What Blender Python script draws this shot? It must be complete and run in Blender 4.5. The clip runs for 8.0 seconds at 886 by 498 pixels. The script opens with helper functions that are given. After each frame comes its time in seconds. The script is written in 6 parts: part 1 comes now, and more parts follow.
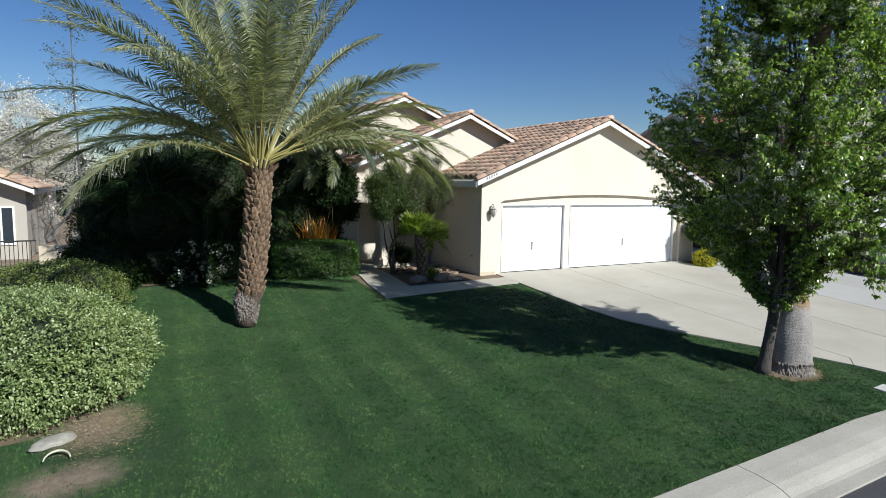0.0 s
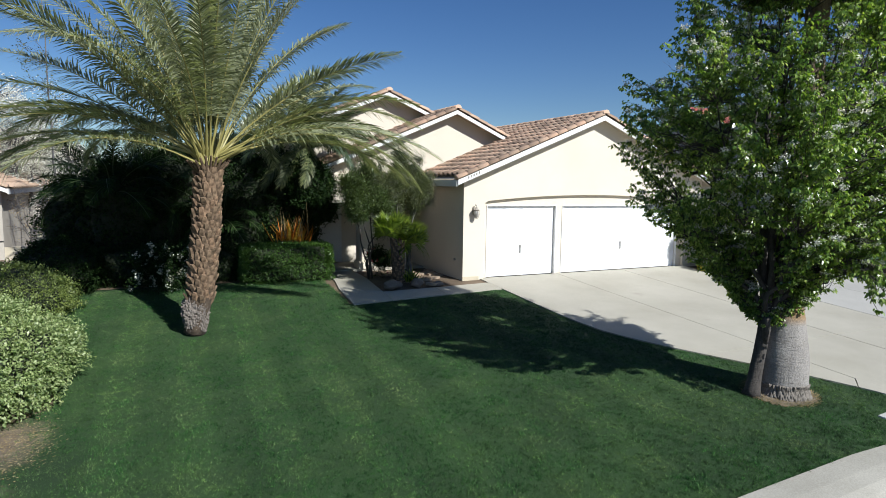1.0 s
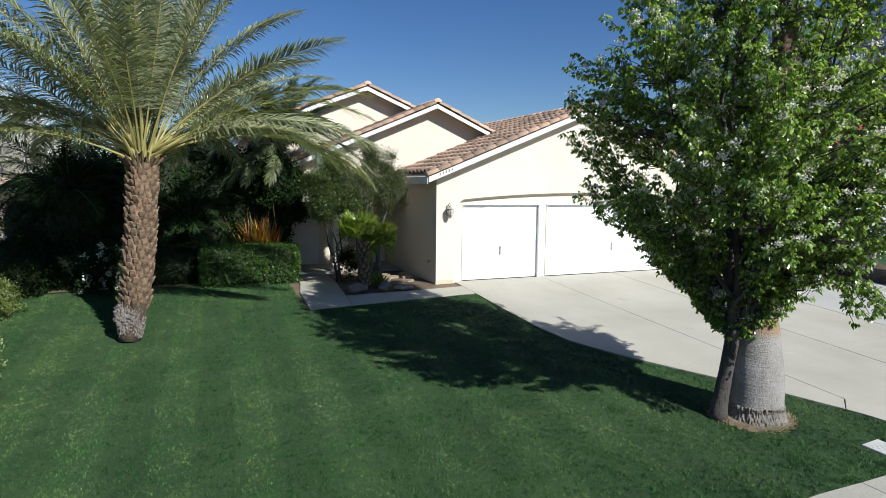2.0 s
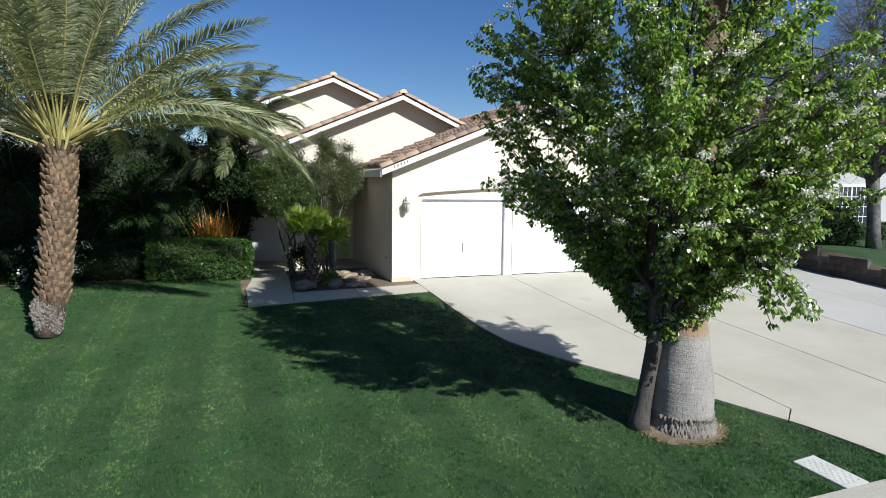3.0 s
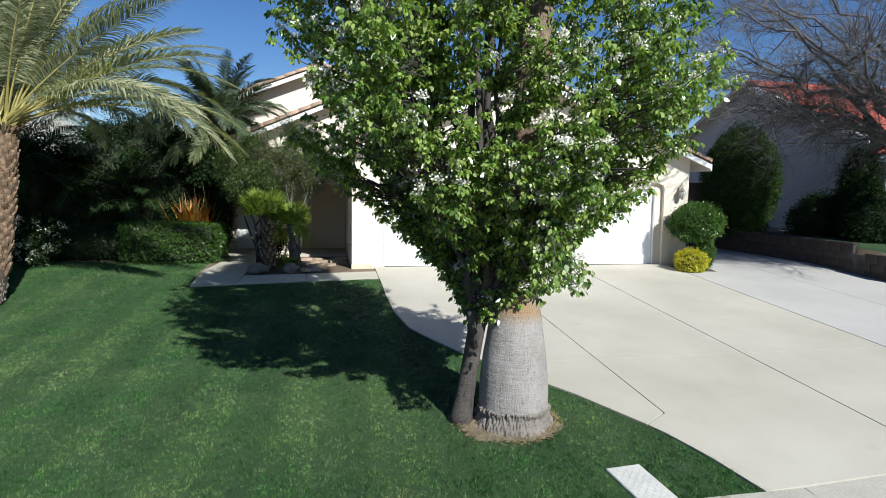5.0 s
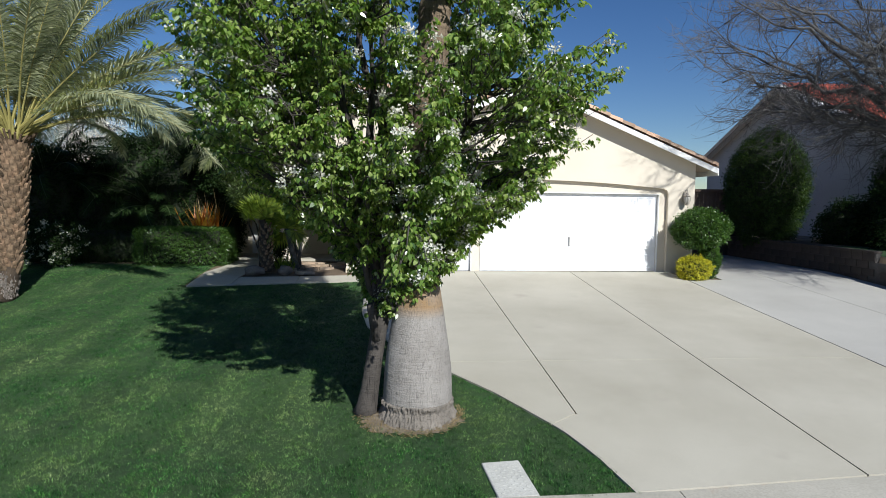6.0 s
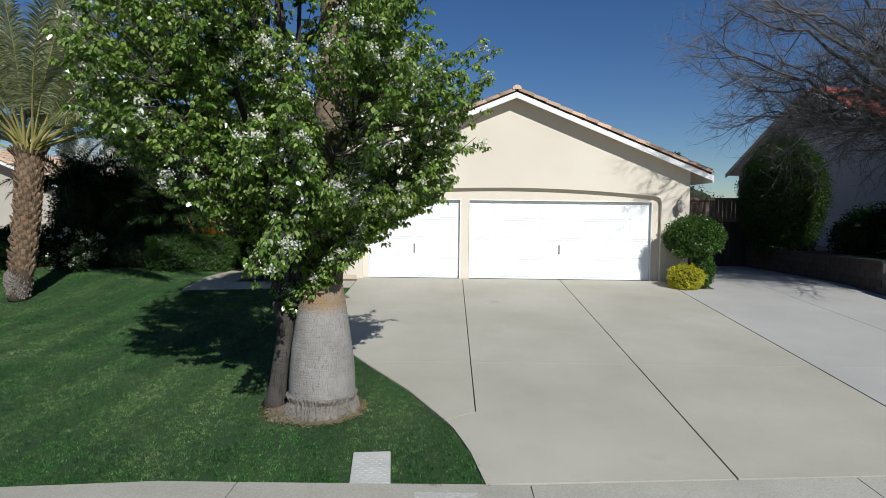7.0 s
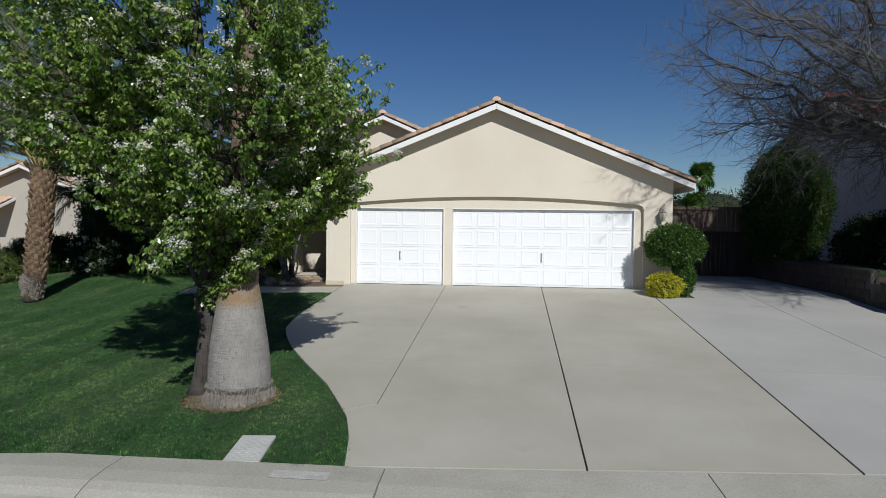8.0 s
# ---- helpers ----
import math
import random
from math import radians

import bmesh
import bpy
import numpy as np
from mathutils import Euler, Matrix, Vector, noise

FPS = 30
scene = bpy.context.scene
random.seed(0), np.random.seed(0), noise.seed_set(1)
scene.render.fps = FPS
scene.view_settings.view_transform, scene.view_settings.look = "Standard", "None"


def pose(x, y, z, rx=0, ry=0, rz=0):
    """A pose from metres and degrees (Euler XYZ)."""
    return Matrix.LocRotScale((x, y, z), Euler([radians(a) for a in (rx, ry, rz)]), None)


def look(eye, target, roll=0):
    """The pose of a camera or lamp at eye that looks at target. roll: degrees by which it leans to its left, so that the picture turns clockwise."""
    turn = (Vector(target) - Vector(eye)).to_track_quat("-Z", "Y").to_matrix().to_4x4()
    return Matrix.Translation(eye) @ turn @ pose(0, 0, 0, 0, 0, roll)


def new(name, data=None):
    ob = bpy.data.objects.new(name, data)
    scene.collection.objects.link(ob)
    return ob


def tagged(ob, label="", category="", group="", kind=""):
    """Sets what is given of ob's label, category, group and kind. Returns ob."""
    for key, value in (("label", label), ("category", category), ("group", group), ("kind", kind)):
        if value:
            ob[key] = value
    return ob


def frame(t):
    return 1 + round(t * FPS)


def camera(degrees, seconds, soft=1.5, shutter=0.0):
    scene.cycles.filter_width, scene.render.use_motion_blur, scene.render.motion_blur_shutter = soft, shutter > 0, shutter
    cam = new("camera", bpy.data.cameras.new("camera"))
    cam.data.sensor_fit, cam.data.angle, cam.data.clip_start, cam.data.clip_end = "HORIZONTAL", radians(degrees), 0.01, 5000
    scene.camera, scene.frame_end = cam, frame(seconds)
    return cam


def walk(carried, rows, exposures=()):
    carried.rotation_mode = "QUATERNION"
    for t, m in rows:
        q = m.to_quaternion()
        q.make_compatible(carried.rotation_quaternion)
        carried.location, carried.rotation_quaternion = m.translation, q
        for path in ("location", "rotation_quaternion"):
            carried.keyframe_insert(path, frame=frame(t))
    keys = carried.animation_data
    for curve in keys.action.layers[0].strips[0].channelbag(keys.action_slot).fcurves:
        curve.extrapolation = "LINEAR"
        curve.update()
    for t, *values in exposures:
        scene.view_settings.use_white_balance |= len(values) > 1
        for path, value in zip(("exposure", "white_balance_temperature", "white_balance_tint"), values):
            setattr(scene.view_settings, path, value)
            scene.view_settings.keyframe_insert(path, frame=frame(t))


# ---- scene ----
cam = camera(72.4, 8.0, soft=0.6)
PATH = [
    (0, (0.067, -0.117, 2.791), (0.999, 1.64, 2.575), 0.8),
    (0.5, (0.838, 0.066, 2.764), (1.741, 1.837, 2.551), 0.8),
    (1, (1.71, 0.271, 2.758), (2.571, 2.063, 2.544), 0.8),
    (2.5, (4.472, 0.582, 2.582), (5.212, 2.428, 2.375), 0.6),
    (3, (5.393, 0.574, 2.463), (6.102, 2.433, 2.258), 0.7),
    (3.5, (6.282, 0.516, 2.323), (6.942, 2.392, 2.113), 0.6),
    (4, (7.12, 0.409, 2.201), (7.701, 2.31, 1.983), 0.7),
    (4.5, (8.042, 0.279, 2.077), (8.523, 2.209, 1.873), 0.7),
    (4.7, (8.408, 0.245, 2.058), (8.856, 2.184, 1.856), 0.8),
    (6, (10.764, -0.242, 1.87), (10.95, 1.743, 1.712), 0.8),
    (6.5, (11.692, -0.417, 1.811), (11.771, 1.577, 1.672), 0.7),
    (7, (12.638, -0.603, 1.76), (12.628, 1.394, 1.643), 0.7),
    (7.5, (13.578, -0.788, 1.712), (13.496, 1.207, 1.614), 0.7),
    (8, (14.542, -0.973, 1.673), (14.358, 1.017, 1.595), 0.7),
]
EXPOSURES = [(t, stops + 0.13, 6050 if t < 5 else 6110, 7) for t, stops in ((0.0, 0.18), (1.0, 0.2), (2.5, 0.29), (3.5, 0.41), (4.5, 0.5), (5.5, 0.29), (6.5, -0.06), (7.2, -0.27), (8.0, -0.48))]
walk(cam, [(t, look(eye, target, roll)) for t, eye, target, roll in PATH], EXPOSURES)

# ---- world and sun ----
SUN_EL = radians(36.5)
SUN_TO = Vector((0.375, -0.927, 0)).normalized() * math.cos(SUN_EL) + Vector((0, 0, math.sin(SUN_EL)))
world = bpy.data.worlds.new("sky_world")
scene.world = world
world.use_nodes = True
wn = world.node_tree.nodes
sky = wn.new("ShaderNodeTexSky")
sky.sky_type = "NISHITA"
sky.sun_disc = False
sky.sun_elevation = SUN_EL
sky.sun_rotation = math.atan2(SUN_TO.x, SUN_TO.y)
sky.altitude = 500
sky.air_density, sky.dust_density, sky.ozone_density = 1.0, 0.08, 3.0
wn["Background"].inputs[1].default_value = 0.063
deep = wn.new("ShaderNodeHueSaturation")
deep.inputs["Hue"].default_value, deep.inputs["Saturation"].default_value = 0.511, 1.22
world.node_tree.links.new(sky.outputs[0], deep.inputs["Color"])
world.node_tree.links.new(deep.outputs[0], wn["Background"].inputs[0])
sun = new("sun", bpy.data.lights.new("sun", "SUN"))
sun.data.energy, sun.data.angle, sun.data.color = 5.0, radians(0.53), (1.0, 0.96, 0.9)
sun.matrix_world = look(SUN_TO * 50, (0, 0, 0))


# ---- materials ----
def material(name):
    m = bpy.data.materials.new(name)
    m.use_nodes = True
    return m, m.node_tree.nodes, m.node_tree.links, m.node_tree.nodes["Principled BSDF"]


def noise_node(n, l, vec, scale, detail=4, rough=0.6):
    t = n.new("ShaderNodeTexNoise")
    t.inputs["Scale"].default_value, t.inputs["Detail"].default_value, t.inputs["Roughness"].default_value = scale, detail, rough
    if vec:
        l.new(vec, t.inputs["Vector"])
    return t.outputs["Fac"]


def ramp(n, l, fac, *stops):
    r = n.new("ShaderNodeValToRGB")
    e = r.color_ramp.elements
    while len(e) < len(stops):
        e.new(0.5)
    for k, (p, c) in enumerate(stops):
        e[k].position, e[k].color = p, (*c, 1) if len(c) == 3 else c
    l.new(fac, r.inputs[0])
    return r.outputs[0]


def mixed(n, l, kind, fac, a, b):
    m = n.new("ShaderNodeMix")
    m.data_type, m.blend_type = "RGBA", kind
    for value, socket in ((fac, m.inputs[0]), (a, m.inputs[6]), (b, m.inputs[7])):
        if isinstance(value, (int, float)):
            socket.default_value = value
        elif isinstance(value, tuple):
            socket.default_value = (*value, 1)
        else:
            l.new(value, socket)
    return m.outputs[2]


def bump(n, l, bsdf, height, strength=0.4, distance=0.01):
    b = n.new("ShaderNodeBump")
    b.inputs["Strength"].default_value, b.inputs["Distance"].default_value = strength, distance
    l.new(height, b.inputs["Height"])
    l.new(b.outputs[0], bsdf.inputs["Normal"])


def coords(n, l, which="Object", scale=(1, 1, 1)):
    c = n.new("ShaderNodeTexCoord").outputs[which]
    if scale == (1, 1, 1):
        return c
    m = n.new("ShaderNodeMapping")
    m.inputs["Scale"].default_value = scale
    l.new(c, m.inputs["Vector"])
    return m.outputs[0]


def rough_surface(name, dark, light, large=0.6, fine=25, rough=0.85, relief=0.4, depth=0.008, spot=None, vary=0.0, stretch=(1, 1, 1), place="Object"):
    """Two scales of colour variation and fine relief; spot: (colour, threshold) of stains; vary: brightness change from piece to piece."""
    m, n, l, b = material(name)
    v = coords(n, l, place, stretch)
    base = ramp(n, l, noise_node(n, l, v, large, 5), (0.32, dark), (0.68, light))
    grain = noise_node(n, l, v, fine, 5, 0.7)
    col = mixed(n, l, "OVERLAY", 0.45, base, ramp(n, l, grain, (0.3, (0.3,) * 3), (0.7, (0.7,) * 3)))
    if spot:
        mask = ramp(n, l, noise_node(n, l, v, large * 2.7, 6, 0.65), (spot[1], (0, 0, 0)), (spot[1] + 0.14, (1, 1, 1)))
        col = mixed(n, l, "MIX", mask, col, spot[0])
    if vary:
        info = n.new("ShaderNodeObjectInfo")
        col = mixed(n, l, "MULTIPLY", vary, col, ramp(n, l, info.outputs["Random"], (0, (0.45, 0.42, 0.42)), (0.5, (1, 1, 1)), (1, (1.3, 1.15, 1.1))))
    l.new(col, b.inputs["Base Color"])
    b.inputs["Roughness"].default_value = rough
    bump(n, l, b, grain, relief, depth)
    return m


def leaf_material(name, dark, mid, light, glow=0.35, rough=0.45, spec=0.5, passing=(1.5, 1.6, 0.7)):
    """Leaves: colour from leaf to leaf, and light that passes through."""
    m, n, l, b = material(name)
    g = n.new("ShaderNodeNewGeometry")
    col = ramp(n, l, g.outputs["Random Per Island"], (0.0, dark), (0.5, mid), (1.0, light))
    patch = noise_node(n, l, coords(n, l), 0.9, 3)
    col = mixed(n, l, "MULTIPLY", 0.6, col, ramp(n, l, patch, (0.3, (0.65, 0.7, 0.7)), (0.7, (1.15, 1.1, 1.0))))
    l.new(col, b.inputs["Base Color"])
    b.inputs["Roughness"].default_value = rough
    b.inputs["Specular IOR Level"].default_value = spec
    tr = n.new("ShaderNodeBsdfTranslucent")
    l.new(mixed(n, l, "MULTIPLY", 1.0, col, passing), tr.inputs[0])
    mix = n.new("ShaderNodeMixShader")
    mix.inputs[0].default_value = glow
    l.new(b.outputs[0], mix.inputs[1]), l.new(tr.outputs[0], mix.inputs[2])
    l.new(mix.outputs[0], n["Material Output"].inputs[0])
    return m


def plain(name, colour, rough=0.5, metal=0.0, grain=0.12):
    m, n, l, b = material(name)
    v = coords(n, l)
    c = tuple(colour)
    lo = tuple(x * (1 - grain) for x in c)
    l.new(ramp(n, l, noise_node(n, l, v, 14, 4), (0.3, lo), (0.7, c)), b.inputs["Base Color"])
    b.inputs["Roughness"].default_value, b.inputs["Metallic"].default_value = rough, metal
    return m


STUCCO = rough_surface("stucco", (0.645, 0.572, 0.468), (0.70, 0.632, 0.525), 0.5, 60, 0.9, 0.5, 0.006)
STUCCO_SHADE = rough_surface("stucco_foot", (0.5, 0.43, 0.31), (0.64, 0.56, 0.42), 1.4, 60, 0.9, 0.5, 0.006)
TILE = rough_surface("roof_tile", (0.46, 0.315, 0.215), (0.6, 0.435, 0.315), 1.3, 40, 0.8, 0.3, 0.004, vary=0.75, place="Object")
TILE_REST = rough_surface("roof_tile_far", (0.46, 0.315, 0.215), (0.6, 0.435, 0.315), 1.3, 40, 0.8, 0.3, 0.004)
RED_TILE = rough_surface("red_tile", (0.36, 0.075, 0.05), (0.5, 0.14, 0.1), 1.3, 40, 0.8, 0.3, 0.004)
WHITE = rough_surface("white_paint", (0.74, 0.73, 0.71), (0.8, 0.79, 0.77), 1.5, 30, 0.55, 0.15, 0.002)
DOOR_WHITE = rough_surface("door_paint", (0.83, 0.83, 0.84), (0.86, 0.86, 0.87), 0.8, 18, 0.45, 0.06, 0.001)
CONCRETE = rough_surface("concrete", (0.37, 0.343, 0.279), (0.455, 0.427, 0.357), 0.5, 110, 0.85, 0.12, 0.002, spot=((0.37, 0.33, 0.28), 0.62))
CONCRETE_NEW = rough_surface("concrete_new", (0.375, 0.36, 0.33), (0.44, 0.425, 0.39), 0.5, 110, 0.85, 0.12, 0.002)
KERB = rough_surface("kerb_concrete", (0.35, 0.328, 0.275), (0.44, 0.414, 0.355), 0.8, 50, 0.9, 0.35, 0.004, spot=((0.36, 0.27, 0.2), 0.63))
LID = rough_surface("lid_concrete", (0.42, 0.415, 0.385), (0.52, 0.515, 0.48), 3, 60, 0.85, 0.25, 0.003)
ASPHALT = rough_surface("asphalt", (0.04, 0.04, 0.043), (0.06, 0.06, 0.064), 0.7, 90, 0.9, 0.8, 0.006)
SOIL = rough_surface("soil", (0.10, 0.07, 0.045), (0.2, 0.145, 0.095), 0.9, 30, 0.95, 0.8, 0.02)
DRY_SOIL = rough_surface("dry_soil", (0.15, 0.115, 0.08), (0.3, 0.225, 0.155), 2.2, 30, 0.95, 0.8, 0.02)
STONE = rough_surface("stone", (0.1, 0.085, 0.072), (0.24, 0.2, 0.17), 3, 30, 0.9, 0.6, 0.01, vary=0.5)
FLAG = rough_surface("flagstone", (0.3, 0.22, 0.15), (0.44, 0.35, 0.26), 3, 30, 0.9, 0.5, 0.006, vary=0.4)
BLOCK = rough_surface("block_wall", (0.045, 0.036, 0.03), (0.08, 0.064, 0.054), 1.6, 40, 0.95, 0.6, 0.006, vary=0.3)
WOOD = rough_surface("brown_wood", (0.11, 0.075, 0.06), (0.18, 0.13, 0.1), 2, 30, 0.8, 0.3, 0.003, vary=0.4, stretch=(1, 1, 0.15))
# Wood blackened to stand for the shaded opening under the gate head.
VOID_WOOD = rough_surface("void_shade_wood", (0.025, 0.019, 0.016), (0.05, 0.038, 0.031), 2, 30, 0.85, 0.3, 0.003, vary=0.4, stretch=(1, 1, 0.15))
GREY_TWIG = rough_surface("grey_twig", (0.05, 0.048, 0.048), (0.17, 0.163, 0.158), 5, 28, 0.9, 0.4, 0.005)
def fan_bark(name, dark, mid, light, crack=0.95, upright=(1, 1, 0.08), brown=None):
    """Trunk skin: upright cracks, fine level rings, pale blotches; brown: (colour, z from, z to) of an upper band."""
    m, n, l, b = material(name)
    up = noise_node(n, l, coords(n, l, "Object", upright), 52, 6, 0.75)
    ring = noise_node(n, l, coords(n, l, "Object", (0.12, 0.12, 1)), 55, 4, 0.7)
    blot = noise_node(n, l, coords(n, l), 3.5, 5, 0.6)
    col = ramp(n, l, blot, (0.3, mid), (0.7, light))
    if brown:
        split = n.new("ShaderNodeSeparateXYZ")
        l.new(coords(n, l), split.inputs[0])
        place = n.new("ShaderNodeMapRange")
        place.inputs["From Min"].default_value, place.inputs["From Max"].default_value = brown[1], brown[2]
        l.new(split.outputs["Z"], place.inputs["Value"])
        uneven = n.new("ShaderNodeMath")
        uneven.operation = "MULTIPLY"
        l.new(place.outputs[0], uneven.inputs[0]), l.new(ramp(n, l, blot, (0.3, (0.5,) * 3), (0.6, (1.0,) * 3)), uneven.inputs[1])
        col = mixed(n, l, "MIX", uneven.outputs[0], col, brown[0])
    col = mixed(n, l, "MIX", ramp(n, l, up, (0.36, (crack,) * 3), (0.48, (0.0,) * 3)), col, dark)
    col = mixed(n, l, "MIX", ramp(n, l, ring, (0.3, (0.5,) * 3), (0.42, (0.0,) * 3)), col, dark)
    l.new(col, b.inputs["Base Color"])
    b.inputs["Roughness"].default_value = 0.95
    h = n.new("ShaderNodeMath")
    l.new(up, h.inputs[0]), l.new(ring, h.inputs[1])
    bump(n, l, b, h.outputs[0], 0.9, 0.012)
    return m


BARK = fan_bark("pear_bark", (0.015, 0.012, 0.011), (0.045, 0.039, 0.034), (0.095, 0.083, 0.073))
FAN_BARK = fan_bark("fan_palm_bark", (0.11, 0.098, 0.09), (0.24, 0.22, 0.2), (0.35, 0.325, 0.3), 0.6, (1.5, 1.5, 0.22), ((0.29, 0.19, 0.1), 0.54, 0.68))
FAN_HIGH = fan_bark("fan_palm_upper_bark", (0.05, 0.034, 0.022), (0.14, 0.1, 0.066), (0.26, 0.195, 0.135))
DATE_BOOT = rough_surface("date_palm_boot", (0.06, 0.038, 0.022), (0.29, 0.2, 0.125), 9, 30, 0.95, 0.7, 0.01, vary=0.55)
DATE_CORE = rough_surface("date_palm_fibre", (0.05, 0.035, 0.024), (0.11, 0.08, 0.055), 8, 40, 0.95, 1.0, 0.02)
DATE_ROOT = rough_surface("date_palm_root", (0.12, 0.1, 0.085), (0.3, 0.26, 0.225), 14, 40, 0.95, 1.0, 0.03)
FAN_ROOT = fan_bark("fan_palm_root", (0.07, 0.06, 0.052), (0.15, 0.132, 0.113), (0.24, 0.212, 0.18), 0.8, (1, 1, 0.6))
THATCH = rough_surface("dry_thatch", (0.13, 0.105, 0.075), (0.26, 0.21, 0.15), 7, 40, 0.95, 0.8, 0.015)
GLASS = plain("window_glass", (0.03, 0.04, 0.05), 0.05)
DARK = plain("dark_gap", (0.03, 0.028, 0.026), 0.9)
JOINT = rough_surface("joint_dirt", (0.05, 0.045, 0.04), (0.12, 0.11, 0.1), 4, 30, 0.95, 0.3, 0.003)
METAL = plain("aged_metal", (0.45, 0.43, 0.4), 0.4, 0.8)
LANTERN = plain("lantern_metal", (0.4, 0.36, 0.31), 0.6, 0.2)
NUMBER = plain("number_bars", (0.22, 0.2, 0.18), 0.6)
FLOWER = leaf_material("white_blossom", (0.76, 0.735, 0.64), (0.82, 0.8, 0.71), (0.87, 0.855, 0.78), 0.3, 0.6, 0.2, (1.0, 1.0, 1.0))
RED_FLOWER = leaf_material("red_blossom", (0.4, 0.02, 0.04), (0.5, 0.04, 0.08), (0.55, 0.1, 0.12), 0.3, 0.6, 0.2)
PEAR_LEAF = leaf_material("pear_leaf", (0.06, 0.125, 0.024), (0.165, 0.265, 0.05), (0.42, 0.5, 0.18), 0.4, 0.28, 0.9, (1.6, 1.7, 0.55))
BUSH_LEAF = leaf_material("variegated_leaf", (0.12, 0.185, 0.065), (0.29, 0.365, 0.15), (0.49, 0.555, 0.3), 0.3, 0.4)
HEDGE_LEAF = leaf_material("hedge_leaf", (0.025, 0.06, 0.012), (0.055, 0.12, 0.022), (0.1, 0.18, 0.035), 0.3, 0.35)
# Near-black green: the deep shade round these plants is put into the colour.
SHADE_DARK_LEAF = leaf_material("shade_dark_leaf", (0.008, 0.02, 0.006), (0.017, 0.036, 0.01), (0.036, 0.068, 0.018), 0.2, 0.6, 0.1)
OLIVE_LEAF = leaf_material("olive_leaf", (0.05, 0.07, 0.025), (0.105, 0.13, 0.05), (0.22, 0.24, 0.11), 0.3, 0.5)
MOSS_LEAF = leaf_material("moss_leaf", (0.09, 0.13, 0.035), (0.17, 0.22, 0.06), (0.27, 0.32, 0.1), 0.3, 0.45)
YELLOW_LEAF = leaf_material("yellow_leaf", (0.22, 0.25, 0.02), (0.5, 0.46, 0.03), (0.65, 0.56, 0.05), 0.3, 0.4)
DATE_LEAF = leaf_material("date_leaflet", (0.11, 0.125, 0.072), (0.27, 0.29, 0.175), (0.48, 0.495, 0.335), 0.32, 0.4, 0.7)
DATE_DRY = leaf_material("date_leaflet_dry", (0.2, 0.16, 0.07), (0.3, 0.25, 0.11), (0.42, 0.36, 0.19), 0.25, 0.5)
RACHIS = plain("frond_stalk", (0.34, 0.3, 0.1), 0.5)
FAN_LEAF = leaf_material("fan_leaf", (0.07, 0.11, 0.018), (0.17, 0.24, 0.035), (0.32, 0.38, 0.06), 0.4, 0.35, 0.6)
SHRUB_LEAF = leaf_material("narrow_green_leaf", (0.03, 0.055, 0.014), (0.07, 0.11, 0.03), (0.15, 0.2, 0.06), 0.3, 0.4)
EGG_LEAF = leaf_material("cypress_leaf", (0.016, 0.036, 0.008), (0.034, 0.07, 0.015), (0.085, 0.135, 0.03), 0.25, 0.5, 0.2)
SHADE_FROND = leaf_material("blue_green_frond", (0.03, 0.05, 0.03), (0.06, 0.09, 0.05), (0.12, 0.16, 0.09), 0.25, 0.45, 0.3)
WEST_STUCCO = rough_surface("tan_stucco", (0.4, 0.365, 0.31), (0.46, 0.42, 0.36), 0.5, 60, 0.9, 0.5, 0.006)
FLAX_LEAF = leaf_material("flax_leaf", (0.45, 0.13, 0.02), (0.62, 0.28, 0.04), (0.7, 0.5, 0.08), 0.35, 0.4)
STRAW_LEAF = leaf_material("straw_leaf", (0.3, 0.21, 0.12), (0.47, 0.35, 0.2), (0.62, 0.52, 0.34), 0.2, 0.8, 0.1)
DEAD_LEAF = leaf_material("dead_leaf", (0.18, 0.13, 0.07), (0.3, 0.22, 0.12), (0.45, 0.36, 0.22), 0.2, 0.8, 0.1)
BLUE_STUCCO = rough_surface("pale_stucco", (0.38, 0.38, 0.375), (0.44, 0.44, 0.435), 0.5, 60, 0.9, 0.5, 0.006)


